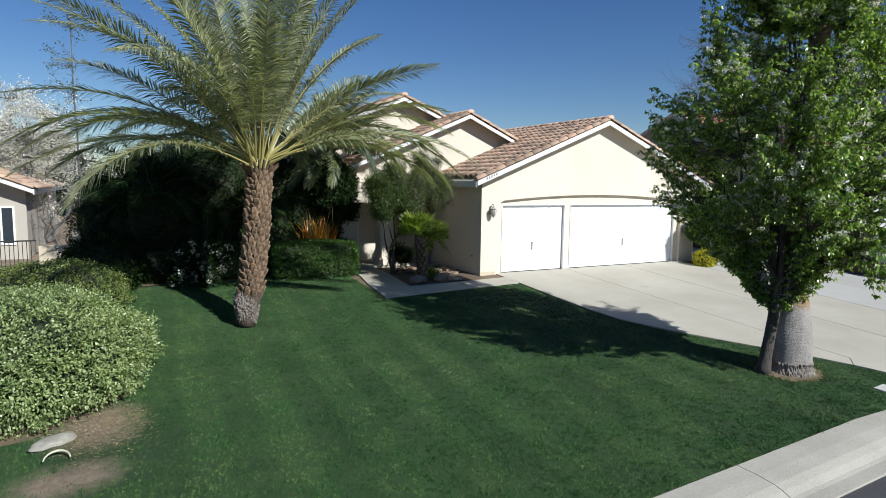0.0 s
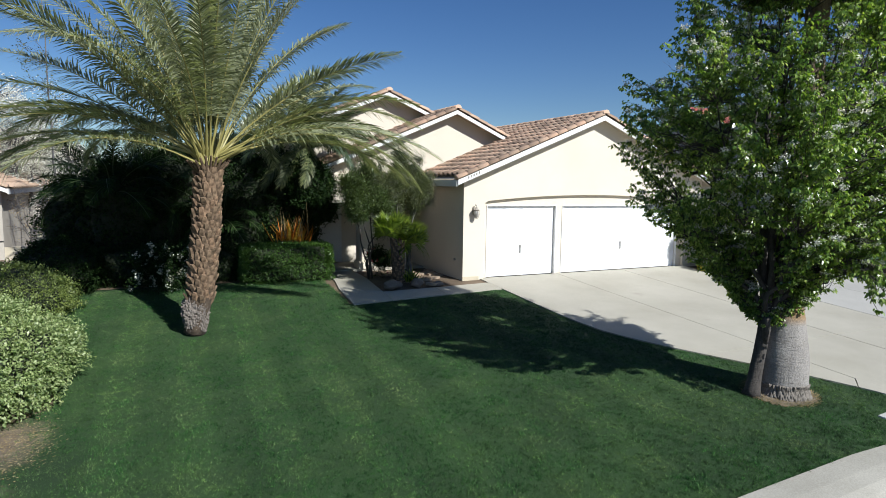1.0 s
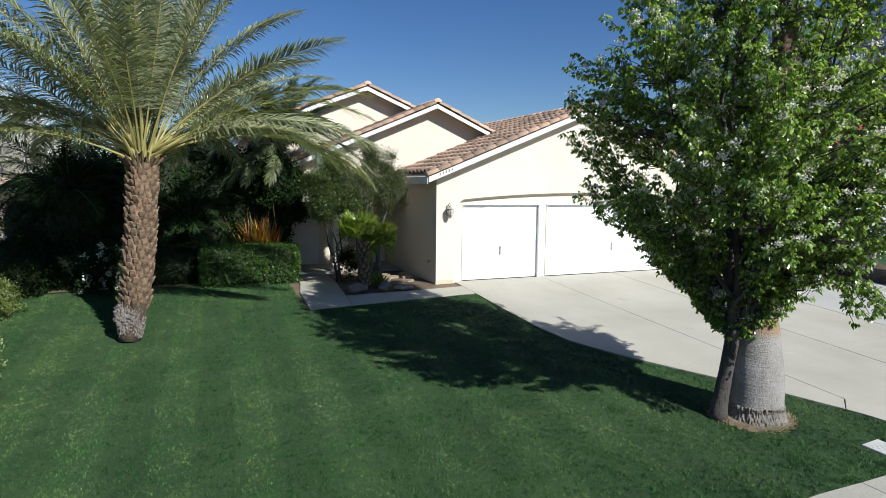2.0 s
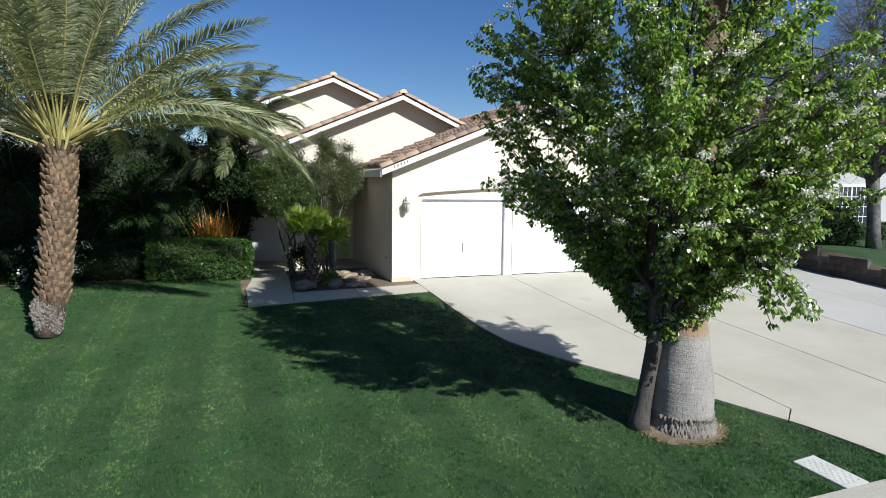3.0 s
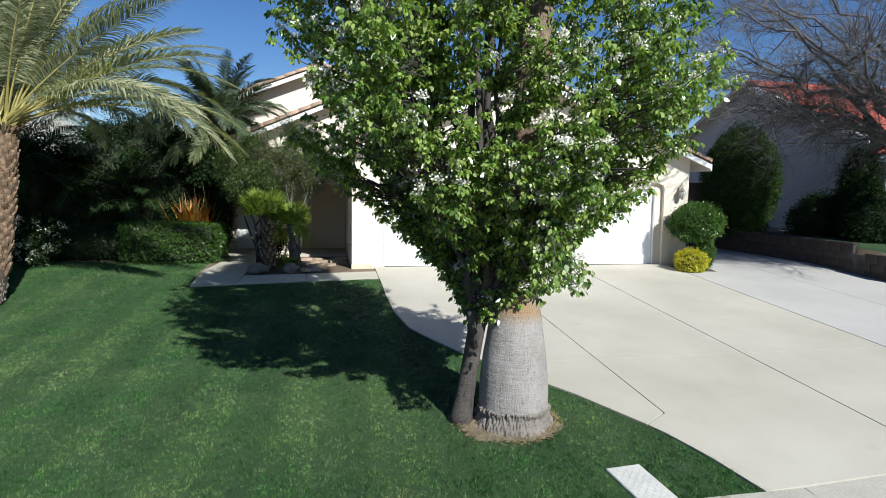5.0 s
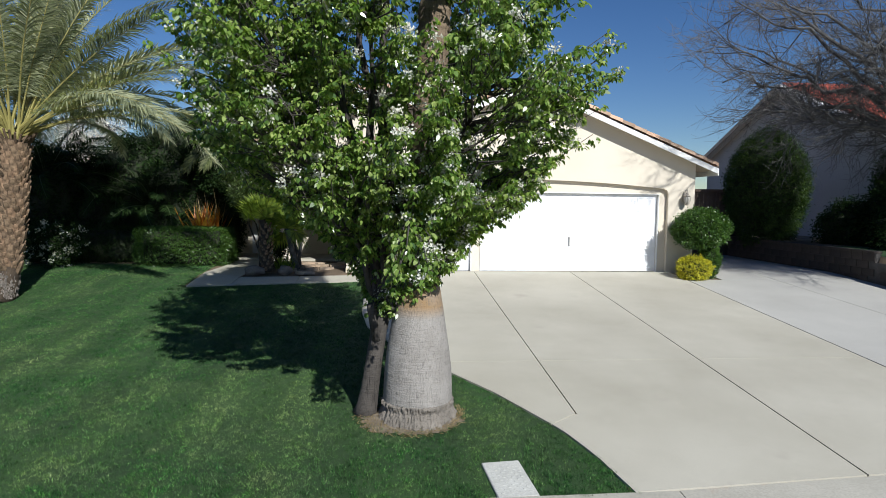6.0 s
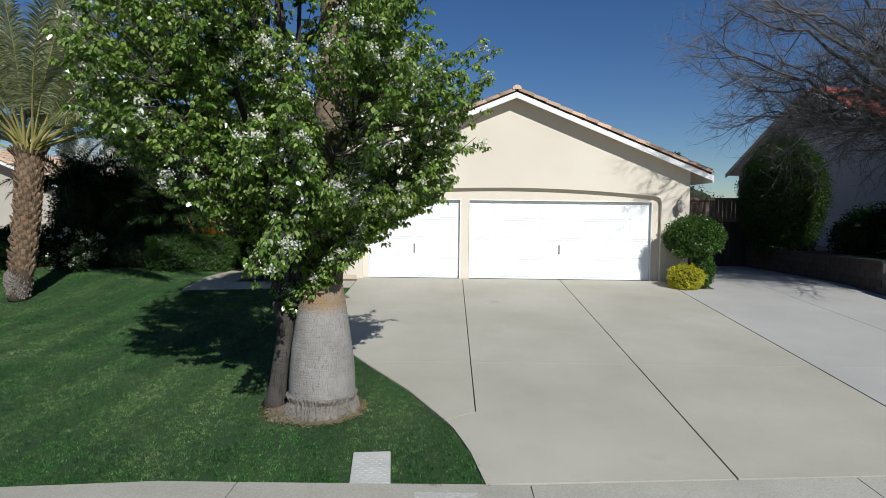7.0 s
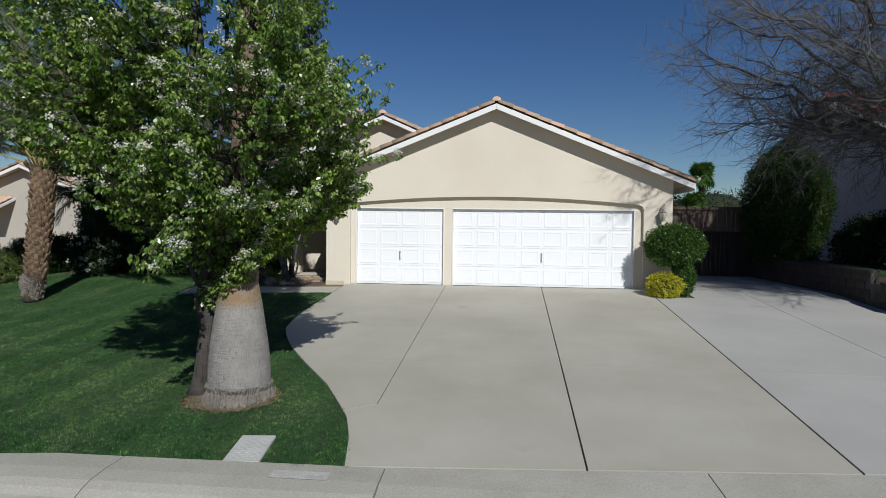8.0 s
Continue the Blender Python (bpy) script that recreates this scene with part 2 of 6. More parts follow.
def grass_material():
    """Blades: fresh, dull and dry ones, in patches, with the mower's lanes tinted in."""
    m, n, l, b = material("grass_blade")
    v = coords(n, l)
    g = n.new("ShaderNodeNewGeometry")
    col = ramp(n, l, g.outputs["Random Per Island"], (0.0, (0.006, 0.034, 0.011)), (0.5, (0.023, 0.094, 0.02)), (0.88, (0.07, 0.178, 0.04)), (1.0, (0.16, 0.235, 0.11)))
    patch = noise_node(n, l, v, 0.8, 8, 0.68)
    col = mixed(n, l, "MIX", ramp(n, l, patch, (0.46, (0, 0, 0)), (0.64, (0.65, 0.65, 0.65))), col, (0.14, 0.21, 0.075))
    straw = noise_node(n, l, v, 1.9, 10, 0.72)
    col = mixed(n, l, "MIX", ramp(n, l, straw, (0.5, (0, 0, 0)), (0.68, (0.5, 0.5, 0.5))), col, (0.18, 0.225, 0.11))
    clump = noise_node(n, l, v, 17, 8, 0.85)
    col = mixed(n, l, "MULTIPLY", 1.0, col, ramp(n, l, clump, (0.38, (0.2, 0.24, 0.24)), (0.5, (0.85, 0.87, 0.87)), (0.63, (2.1, 1.9, 1.75))))
    lane = n.new("ShaderNodeTexWave")
    lane.inputs["Scale"].default_value, lane.inputs["Distortion"].default_value = 0.285, 0.5
    turn = n.new("ShaderNodeMapping")
    turn.inputs["Rotation"].default_value = (0, 0, radians(3))
    l.new(v, turn.inputs["Vector"]), l.new(turn.outputs[0], lane.inputs["Vector"])
    # Light and dark of leaning blades, put into the colour lane by lane.
    col = mixed(n, l, "MULTIPLY", 0.85, col, ramp(n, l, lane.outputs["Fac"], (0.4, (0.74, 0.78, 0.8)), (0.6, (1.18, 1.14, 1.1))))
    l.new(col, b.inputs["Base Color"])
    b.inputs["Roughness"].default_value = 0.5
    b.inputs["Specular IOR Level"].default_value = 0.15
    return m


GRASS = grass_material()


def turf_material():
    """Dark thatch under the grass, worn to bare soil in two places."""
    m, n, l, b = material("turf")
    v = coords(n, l)
    grain = noise_node(n, l, v, 60, 5, 0.7)
    col = ramp(n, l, noise_node(n, l, v, 0.6, 5), (0.32, (0.016, 0.042, 0.01)), (0.68, (0.032, 0.075, 0.018)))
    earth = ramp(n, l, noise_node(n, l, v, 7, 7, 0.75), (0.3, (0.12, 0.092, 0.062)), (0.7, (0.3, 0.235, 0.165)))
    ragged = noise_node(n, l, v, 3.2, 9, 0.8)
    for cx, cy, rx, ry in ((-0.72, 8.7, 0.6, 0.42), (-0.42, 10.25, 0.6, 0.75)):
        near = n.new("ShaderNodeMapping")
        near.vector_type = "TEXTURE"
        near.inputs["Location"].default_value, near.inputs["Scale"].default_value = (cx, cy, 0), (rx, ry, 1e6)
        l.new(v, near.inputs["Vector"])
        size = n.new("ShaderNodeVectorMath")
        size.operation = "LENGTH"
        l.new(near.outputs[0], size.inputs[0])
        edge = n.new("ShaderNodeMath")
        l.new(size.outputs["Value"], edge.inputs[0]), l.new(ragged, edge.inputs[1])
        half = n.new("ShaderNodeMath")
        half.operation = "MULTIPLY"
        half.inputs[1].default_value = 0.5
        l.new(edge.outputs[0], half.inputs[0])
        col = mixed(n, l, "MIX", ramp(n, l, half.outputs[0], (0.55, (1, 1, 1)), (0.95, (0, 0, 0))), col, earth)
    l.new(col, b.inputs["Base Color"])
    b.inputs["Roughness"].default_value = 0.95
    bump(n, l, b, grain, 1.0, 0.02)
    return m


TURF = turf_material()


# ---- building helpers ----
def finish(ob, mats, smooth=False):
    for m in mats if isinstance(mats, (list, tuple)) else [mats]:
        ob.data.materials.append(m)
    if smooth:
        ob.data.polygons.foreach_set("use_smooth", np.ones(len(ob.data.polygons), bool))
    return ob


def part(name, bm, mat, parent=None, label="", smooth=False):
    """Links a bmesh as one mesh object under a thing or a part."""
    me = bpy.data.meshes.new(name)
    bm.to_mesh(me)
    bm.free()
    ob = finish(new(name, me), mat, smooth)
    ob.parent = parent
    return tagged(ob, label)


def raw(name, verts, faces, mat, parent=None, label="", smooth=False):
    me = bpy.data.meshes.new(name)
    me.from_pydata([tuple(v) for v in verts], [], faces)
    me.update()
    ob = finish(new(name, me), mat, smooth)
    ob.parent = parent
    return tagged(ob, label)


def shared(name, me, parent, m, label=""):
    """Another object on a mesh that is already there."""
    ob = new(name, me)
    ob.parent = parent
    ob.matrix_basis = m
    return tagged(ob, label)


def polys(name, verts, counts, mat, parent=None, label="", smooth=False, slots=None):
    """A mesh from arrays: verts in order, all faces with the same number of corners."""
    me = bpy.data.meshes.new(name)
    v = np.asarray(verts, np.float32).reshape(-1, 3)
    nf = len(v) // counts
    me.vertices.add(len(v)), me.loops.add(nf * counts), me.polygons.add(nf)
    me.vertices.foreach_set("co", v.ravel())
    me.loops.foreach_set("vertex_index", np.arange(nf * counts, dtype=np.int32))
    me.polygons.foreach_set("loop_start", np.arange(nf, dtype=np.int32) * counts)
    me.update(calc_edges=True)
    ob = finish(new(name, me), mat, smooth)
    if slots is not None:
        me.polygons.foreach_set("material_index", np.asarray(slots, np.int32))
    ob.parent = parent
    return tagged(ob, label)


def thing(name, place, label, category, group="", kind=""):
    ob = new(name)
    ob.location = place
    ob.empty_display_size = 0.1
    return tagged(ob, label, category, group, kind)


def box(bm, x0, y0, z0, x1, y1, z1, bevel=0.0):
    r = bmesh.ops.create_cube(bm, size=1.0, matrix=Matrix.Translation(((x0 + x1) / 2, (y0 + y1) / 2, (z0 + z1) / 2)) @ Matrix.Diagonal((x1 - x0, y1 - y0, z1 - z0, 1)))
    if bevel:
        edges = list({e for v in r["verts"] for e in v.link_edges})
        bmesh.ops.bevel(bm, geom=edges, offset=bevel, segments=2, affect="EDGES")
    return bm


def boxed(*args):
    return box(bmesh.new(), *args)


def prism(points, axis, a, b, bm=None):
    """A closed outline in the plane across axis ('y' or 'z'), drawn out from a to b."""
    bm = bm or bmesh.new()
    put = (lambda p, w: (p[0], w, p[1])) if axis == "y" else ((lambda p, w: (p[0], p[1], w)) if axis == "z" else (lambda p, w: (w, p[0], p[1])))
    lo = [bm.verts.new(put(p, a)) for p in points]
    hi = [bm.verts.new(put(p, b)) for p in points]
    bm.faces.new(lo), bm.faces.new(hi[::-1])
    for k in range(len(points)):
        j = (k + 1) % len(points)
        bm.faces.new((lo[j], lo[k], hi[k], hi[j]))
    bmesh.ops.recalc_face_normals(bm, faces=bm.faces)
    return bm


def unit(a):
    return a / np.maximum(np.linalg.norm(a, axis=-1, keepdims=True), 1e-9)


def tubes(lines, sides=5):
    """Verts and faces of tapered tubes: each line is a list of points (x, y, z, radius)."""
    verts, faces, ang = [], [], np.linspace(0, 2 * math.pi, sides, endpoint=False)
    base = 0
    for line in lines:
        p = np.asarray(line, float)
        d = unit(np.gradient(p[:, :3], axis=0))
        ref = np.where(np.abs(d[:, 2:3]) > 0.9, np.array([[1.0, 0, 0]]), np.array([[0, 0, 1.0]]))
        u = unit(np.cross(d, ref))
        w = np.cross(d, u)
        ring = p[:, None, :3] + p[:, None, 3:4] * (np.cos(ang)[None, :, None] * u[:, None] + np.sin(ang)[None, :, None] * w[:, None])
        verts.append(ring.reshape(-1, 3))
        k = len(p)
        for i in range(k - 1):
            for s in range(sides):
                t = (s + 1) % sides
                faces.append((base + i * sides + s, base + i * sides + t, base + (i + 1) * sides + t, base + (i + 1) * sides + s))
        faces.append(tuple(base + s for s in range(sides))[::-1])
        faces.append(tuple(base + (k - 1) * sides + s for s in range(sides)))
        base += k * sides
    return np.concatenate(verts), faces


def leaf_quads(P, D, N, L, W, fold=0.25):
    """Folded leaves as pairs of triangles sharing the midrib, as loose quads of corners: base, side, tip, side."""
    D = unit(D)
    S = unit(np.cross(D, N))
    U = np.cross(S, D)
    L, W = np.broadcast_to(L, len(P))[:, None], np.broadcast_to(W, len(P))[:, None]
    a = P
    b = P + D * L * 0.45 + S * W * 0.5 + U * W * fold
    c = P + D * L
    d = P + D * L * 0.45 - S * W * 0.5 + U * W * fold
    return np.stack([a, b, c, d], 1)


def leaves(name, P, D, N, L, W, mat, parent, label="", fold=0.25):
    return polys(name, leaf_quads(P, D, N, L, W, fold), 4, mat, parent, label)


rng = np.random.default_rng(7)


def round_leaves(name, P, D, N, L, W, mat, parent, label="", fold=0.2):
    """Broad oval leaves with six corners, cupped along the midrib, the tip bent down."""
    D = unit(D)
    S = unit(np.cross(D, N))
    U = np.cross(S, D)
    L, W = np.broadcast_to(L, len(P))[:, None], np.broadcast_to(W, len(P))[:, None]
    pts = [P]
    for d, w in ((0.28, 0.46), (0.68, 0.38)):
        pts.append(P + D * L * d + S * W * w + U * W * fold)
    pts.append(P + D * L - U * L * 0.12)
    for d, w in ((0.68, 0.38), (0.28, 0.46)):
        pts.append(P + D * L * d - S * W * w + U * W * fold)
    return polys(name, np.stack(pts, 1), 6, mat, parent, label)


def sphere_dirs(n):
    return unit(rng.normal(size=(n, 3)))


def lump(P, scale, seed=0.0):
    """Smooth noise for arrays of places."""
    return np.array([noise.noise(Vector((p[0] * scale + seed, p[1] * scale - seed, p[2] * scale + 2 * seed))) for p in P])


# ---- ground ----
EDGE_Y = (4.7, 5.56, 6.12, 6.39, 7.3, 8.3, 9.16, 10.28, 11.4, 12.6, 13.8, 15.7)
EDGE_X = (13.07, 12.91, 12.74, 12.62, 12.15, 11.5, 10.98, 10.45, 10.3, 10.28, 10.3, 10.3)
KERB_BACK, KERB_FRONT, GUTTER = 4.86, 4.28, 3.86
WALL_X = 23.3


def drive_edge(y):
    return np.interp(y, EDGE_Y, EDGE_X)


def gz(x, y):
    """Height of the plot: level at the house, falling to the street and to the west."""
    x, y = np.asarray(x, float), np.asarray(y, float)
    fall = -0.07 * (15.7 - np.clip(y, 4.0, 15.7))
    west = -0.055 * np.clip(10 - x, 0, 16) * np.clip((17.5 - y) / 5.5, 0, 1)
    return fall + west


def sheet_z(x, y):
    z = gz(x, y)
    z = np.where(y < KERB_BACK - 0.1, z - 0.35, z)
    z = np.where(x > WALL_X + 0.1, z + 0.72 * np.clip((y - 8.5) / 5.0, 0, 1) * np.clip((60 - y) / 20, 0, 1) , z)
    far = np.clip((np.hypot(x - 10, y - 10) - 30) / 400, 0, 1)
    return z * (1 - far) - 0.3 * far


def in_lawn(x, y):
    """Where grass grows on the plot."""
    front = (y > KERB_BACK - 0.02) & (x < drive_edge(y) + 0.035) & (y < np.where(x > 6.05, 14.33, 17.3)) & (x > -7)
    bed = (((x + 1.75) / 1.85) ** 2 + ((y - 12.15) / 1.95) ** 2 < 1.0)
    ease = lambda cx, cy, rx, ry: np.clip((np.hypot((x - cx) / rx, (y - cy) / ry) - 0.45) / 1.0, 0, 1)
    wob = 0.3 * np.sin(x * 7.3 + 2 * np.sin(y * 5.1)) + 0.25 * np.sin(y * 11.7 + x * 4.3)
    thin = np.minimum(np.clip(ease(-0.72, 8.7, 0.5, 0.33) + wob * 0.8, 0, 1), np.clip(ease(-0.42, 10.25, 0.5, 0.62) + wob * 0.8, 0, 1)) * np.minimum(1, 0.42 + ease(-0.15, 9.2, 1.0, 1.3) + 0.3 * wob)
    patch = np.abs(np.sin(x * 127.1 + y * 311.7) * 43758.5453) % 1.0 > thin
    ring = np.hypot(x - 11.06, (y - 6.66) * 1.12) < 0.48
    lid = (np.abs(x - 11.93 + 0.09 * (y - 5.19)) < 0.21) & (y < 5.53)
    palm = np.hypot(x - 2.36, y - 13.72) < 0.3
    return front & ~bed & ~patch & ~ring & ~lid & ~palm


xs = np.unique(np.concatenate([np.arange(-12, 34, 0.5), [WALL_X + 0.05, WALL_X + 0.15], [-3000, -1200, -500, -200, -90, -45, -25, -17, 40, 50, 70, 110, 220, 500, 1200, 3000]]))
ys = np.unique(np.concatenate([np.arange(-10, 40, 0.5), [4.7, 4.8], [-3000, -1200, -500, -200, -90, -45, -25, -16, 46, 56, 75, 110, 220, 500, 1200, 3000]]))
gx, gy = np.meshgrid(xs, ys, indexing="ij")
gv = np.stack([gx, gy, sheet_z(gx, gy) - 0.012], -1).reshape(-1, 3)
ny = len(ys)
gf, gm = [], []
for i in range(len(xs) - 1):
    for j in range(ny - 1):
        cx, cy = (xs[i] + xs[i + 1]) / 2, (ys[j] + ys[j + 1]) / 2
        gf.append((i * ny + j, (i + 1) * ny + j, (i + 1) * ny + j + 1, i * ny + j + 1))
        gm.append(0 if ((KERB_BACK < cy < 17.3 and -7 < cx < 13.2 and not (cx > 6.1 and cy > 14.4)) or (cx > WALL_X + 0.2 and 6 < cy < 16.5 and cx < 40)) else (2 if (cy > 19 or cx < -6) else 1))
ground = raw("ground", gv, gf, [TURF, SOIL, DRY_SOIL], None, "", True)
ground.data.polygons.foreach_set("material_index", np.array(gm, np.int32))
tagged(ground, "sloping front yard ground, turf and bare brown soil", "ground", kind="structure")

def bed(name, c, r, mat, label, seed, h=0.006, n=48, ragged=0.06):
    """A patch of bare soil with an uneven edge, laid on the slope."""
    vs, fs = [(c[0], c[1], float(gz(*c)) + h)], []
    for ring in (0.5, 1.0):
        for k in range(n):
            a = 2 * math.pi * k / n
            q = ring * (1 + 0.2 * noise.noise(Vector((math.cos(a) * 2 + seed, math.sin(a) * 2, 0))) + ragged * noise.noise(Vector((math.cos(a) * 9 + seed, math.sin(a) * 9, 0))) + ragged * noise.noise(Vector((math.cos(a) * 25 + seed, math.sin(a) * 25, 3))))
            x, y = c[0] + math.cos(a) * r[0] * q, c[1] + math.sin(a) * r[1] * q
            vs.append((x, y, float(gz(x, y)) + h - 0.012 * (ring == 1.0)))
    for k in range(n):
        j = (k + 1) % n
        fs += [(0, 1 + k, 1 + j), (1 + k, 1 + n + k, 1 + n + j, 1 + j)]
    return tagged(raw(name, vs, fs, mat, None, "", True), label, "soil", kind="structure")


bed("planting_bed", (-1.75, 12.1), (1.85, 1.95), SOIL, "bare brown soil under the variegated bush", 1.0)

# road and kerb
rx = [-3000, -200, -40, -7, 10, 60, 200, 3000]
rv, rf = [], []
for x in rx:
    for y, dz in ((GUTTER, -0.115), (0.0, -0.02), (-4.0, -0.1), (-9.0, -0.12)):
        rv.append((x, y, float(gz(x, 4.5)) + dz))
for i in range(len(rx) - 1):
    for j in range(3):
        rf.append((i * 4 + j, i * 4 + j + 1, i * 4 + j + 5, i * 4 + j + 4))
tagged(raw("road", rv, rf, ASPHALT, None, "", True), "dark grey asphalt street in front of the plot", "road", kind="structure")

kerb = thing("kerb", (0, 0, 0), "pale concrete rolled kerb with gutter along the street", "kerb", kind="structure")
KERB_JOINTS = [-16.0, -12.5, -9.0, -6.0, -2.8, 0.5, 3.8, 7.2, 10.73, 13.45, 16.62, 19.7, 22.8, 26.0, 29.2, 32.5]


def kerb_back(x):
    """The back of the kerb bends away from the street along the driveway's apron."""
    return KERB_BACK + 0.072 * float(np.clip(x - 13.1, 0, 10))


def kerb_segment(x0, x1, lowered):
    lip = -0.05 if lowered else -0.025
    prof = [(KERB_BACK, 0.012), (4.55, 0.008 if not lowered else -0.005), (4.33, lip + 0.012), (4.21, lip - 0.02), (4.11, -0.088), (4.05, -0.1), (GUTTER, -0.10), (GUTTER, -0.3), (KERB_BACK, -0.3)]
    bm = bmesh.new()
    ends = []
    for x in [x0 + 0.006] + [10.0] * (x0 < 9.9 and x1 > 10.1) + [x1 - 0.006]:
        z = float(gz(x, KERB_BACK))
        ends.append([bm.verts.new((x, kerb_back(x), float(gz(x, kerb_back(x))) + dz) if y == KERB_BACK else (x, y, z + dz)) for y, dz in prof])
    bm.faces.new(ends[0]), bm.faces.new(ends[-1][::-1])
    for a, b in zip(ends[:-1], ends[1:]):
        for k in range(len(prof)):
            j = (k + 1) % len(prof)
            bm.faces.new((a[j], a[k], b[k], b[j]))
    bmesh.ops.recalc_face_normals(bm, faces=bm.faces)
    part("kerb_segment", bm, KERB, kerb)


for a, b in zip(KERB_JOINTS[:-1], KERB_JOINTS[1:]):
    kerb_segment(a, b, 13.0 < a < 22.0)


def slab(parent, pts, mat, h=0.014, gap=0.004, name="slab"):
    """A concrete slab with the given outline (counter-clockwise), lying on the slope."""
    bm = bmesh.new()
    c = np.mean(pts, axis=0)
    pts = [tuple(np.asarray(p) + (c - p) / max(np.linalg.norm(c - p), 1e-6) * gap) for p in pts]
    lo = [bm.verts.new((x, y, float(gz(x, y)) - 0.10)) for x, y in pts]
    hi = [bm.verts.new((x, y, float(gz(x, y)) + h)) for x, y in pts]
    bm.faces.new(hi)
    bm.faces.new(lo[::-1])
    for k in range(len(pts)):
        j = (k + 1) % len(pts)
        bm.faces.new((lo[k], lo[j], hi[j], hi[k]))
    bmesh.ops.recalc_face_normals(bm, faces=bm.faces)
    return part(name, bm, mat, parent)


driveway = thing("driveway", (14, 10, 0), "wide pale beige concrete driveway sloping down to the street", "driveway", kind="structure")
driveway.location = (0, 0, 0)
edge = lambda a, b, k=9: [(float(drive_edge(y)), float(y)) for y in np.linspace(a, b, k)]
Y0, YM, YH, J4 = KERB_BACK + 0.02, 8.48, 15.7, 20.9
J1 = lambda y: float(np.interp(y, (6.6, 15.7), (13.02, 13.09)))
J2 = lambda y: float(np.interp(y, (4.9, 15.7), (15.45, 15.71)))
J3 = lambda y: float(np.interp(y, (4.9, 15.7), (18.15, 18.5)))
slab(driveway, edge(6.32, Y0, 8) + [(J2(Y0) - 0.008, kerb_back(15.45) + 0.02), (J2(YM) - 0.008, YM), (J1(YM) + 0.006, YM), (J1(6.6) + 0.006, 6.592)], CONCRETE)
slab(driveway, [(J1(6.6) - 0.006, 6.6), (J1(YM) - 0.006, YM)] + edge(YM, 6.328, 10), CONCRETE)
slab(driveway, [(J1(YM) - 0.006, YM + 0.004), (J1(YH) - 0.006, YH)] + edge(YH, YM + 0.004, 16), CONCRETE)
slab(driveway, [(J1(YM) + 0.006, YM + 0.004), (J2(YM) - 0.008, YM + 0.004), (J2(YH) - 0.008, YH), (J1(YH) + 0.006, YH)], CONCRETE)
for y0, y1 in ((Y0, YM), (YM + 0.004, YH)):
    ya, yb = (kerb_back(15.5) + 0.02, kerb_back(18.1) + 0.02) if y0 == Y0 else (y0, y0)
    slab(driveway, [(J2(y0) + 0.008, ya), (J3(y0) - 0.012, yb), (J3(y1) - 0.012, y1), (J2(y1) + 0.008, y1)], CONCRETE)
for y0, y1, shift in ((Y0, YM, 0), (YM + 0.004, 14.6, 0), (14.604, 15.7, 0.95), (15.702, 21.0, 0.95)):
    ya, yb, yc = [kerb_back(x) + 0.02 if y0 == Y0 else y0 for x in (18.2, J4, WALL_X)]
    slab(driveway, [(J3(y0) + 0.012 + shift, ya), (J4 - 0.005, yb), (J4 - 0.005, y1), (J3(min(y1, 15)) + 0.012 + shift, y1)], CONCRETE_NEW)
    slab(driveway, [(J4 + 0.005, yb), (WALL_X - 0.01, yc), (WALL_X - 0.01, y1), (J4 + 0.005, y1)], CONCRETE_NEW)

walkway = thing("walkway", (0, 0, 0), "grey concrete front walkway leading to the porch", "walkway", kind="structure")
for pts in ([(6.08, 14.35), (7.08, 14.35), (7.12, 15.15), (6.1, 15.75)], [(7.09, 14.35), (8.6, 14.35), (8.6, 15.08), (7.13, 15.14)], [(8.61, 14.35), (10.285, 14.35), (10.285, 15.1), (8.61, 15.08)],
            [(6.1, 15.76), (7.12, 15.16), (7.25, 16.9), (6.3, 16.9)], [(6.3, 16.91), (7.25, 16.91), (7.3, 18.35), (6.3, 18.35)]):
    slab(walkway, pts, CONCRETE, 0.02)
slab(walkway, [(5.4, 18.36), (9.7, 18.36), (9.7, 20.2), (5.4, 20.2)], CONCRETE, 0.06, name="porch_slab")

meter_box = thing("meter_box_lid", (11.93, 5.19, float(gz(11.93, 5.19))), "grey concrete utility box lid set in the lawn", "utility cover")
bm = box(bmesh.new(), -0.19, -0.32, -0.04, 0.19, 0.32, 0.013, 0.006)
bmesh.ops.rotate(bm, verts=bm.verts, cent=(0, 0, 0), matrix=Matrix.Rotation(0.09, 3, "Z"))
bmesh.ops.rotate(bm, verts=bm.verts, cent=(0, 0, 0), matrix=Matrix.Rotation(math.atan(0.07), 3, "X"))
part("lid", bm, LID, meter_box)
bm = bmesh.new()
for i in range(7):
    for j in range(12):
        if (i + j) % 2 == 0:
            box(bm, -0.132 + i * 0.044 - 0.013, -0.243 + j * 0.0443 - 0.013, 0.012, -0.132 + i * 0.044 + 0.013, -0.243 + j * 0.0443 + 0.013, 0.017)
bmesh.ops.rotate(bm, verts=bm.verts, cent=(0, 0, 0), matrix=Matrix.Rotation(math.atan(0.07), 3, "X") @ Matrix.Rotation(0.09, 3, "Z"))
tagged(part("tread_pattern", bm, LID, meter_box), kind="stuff")

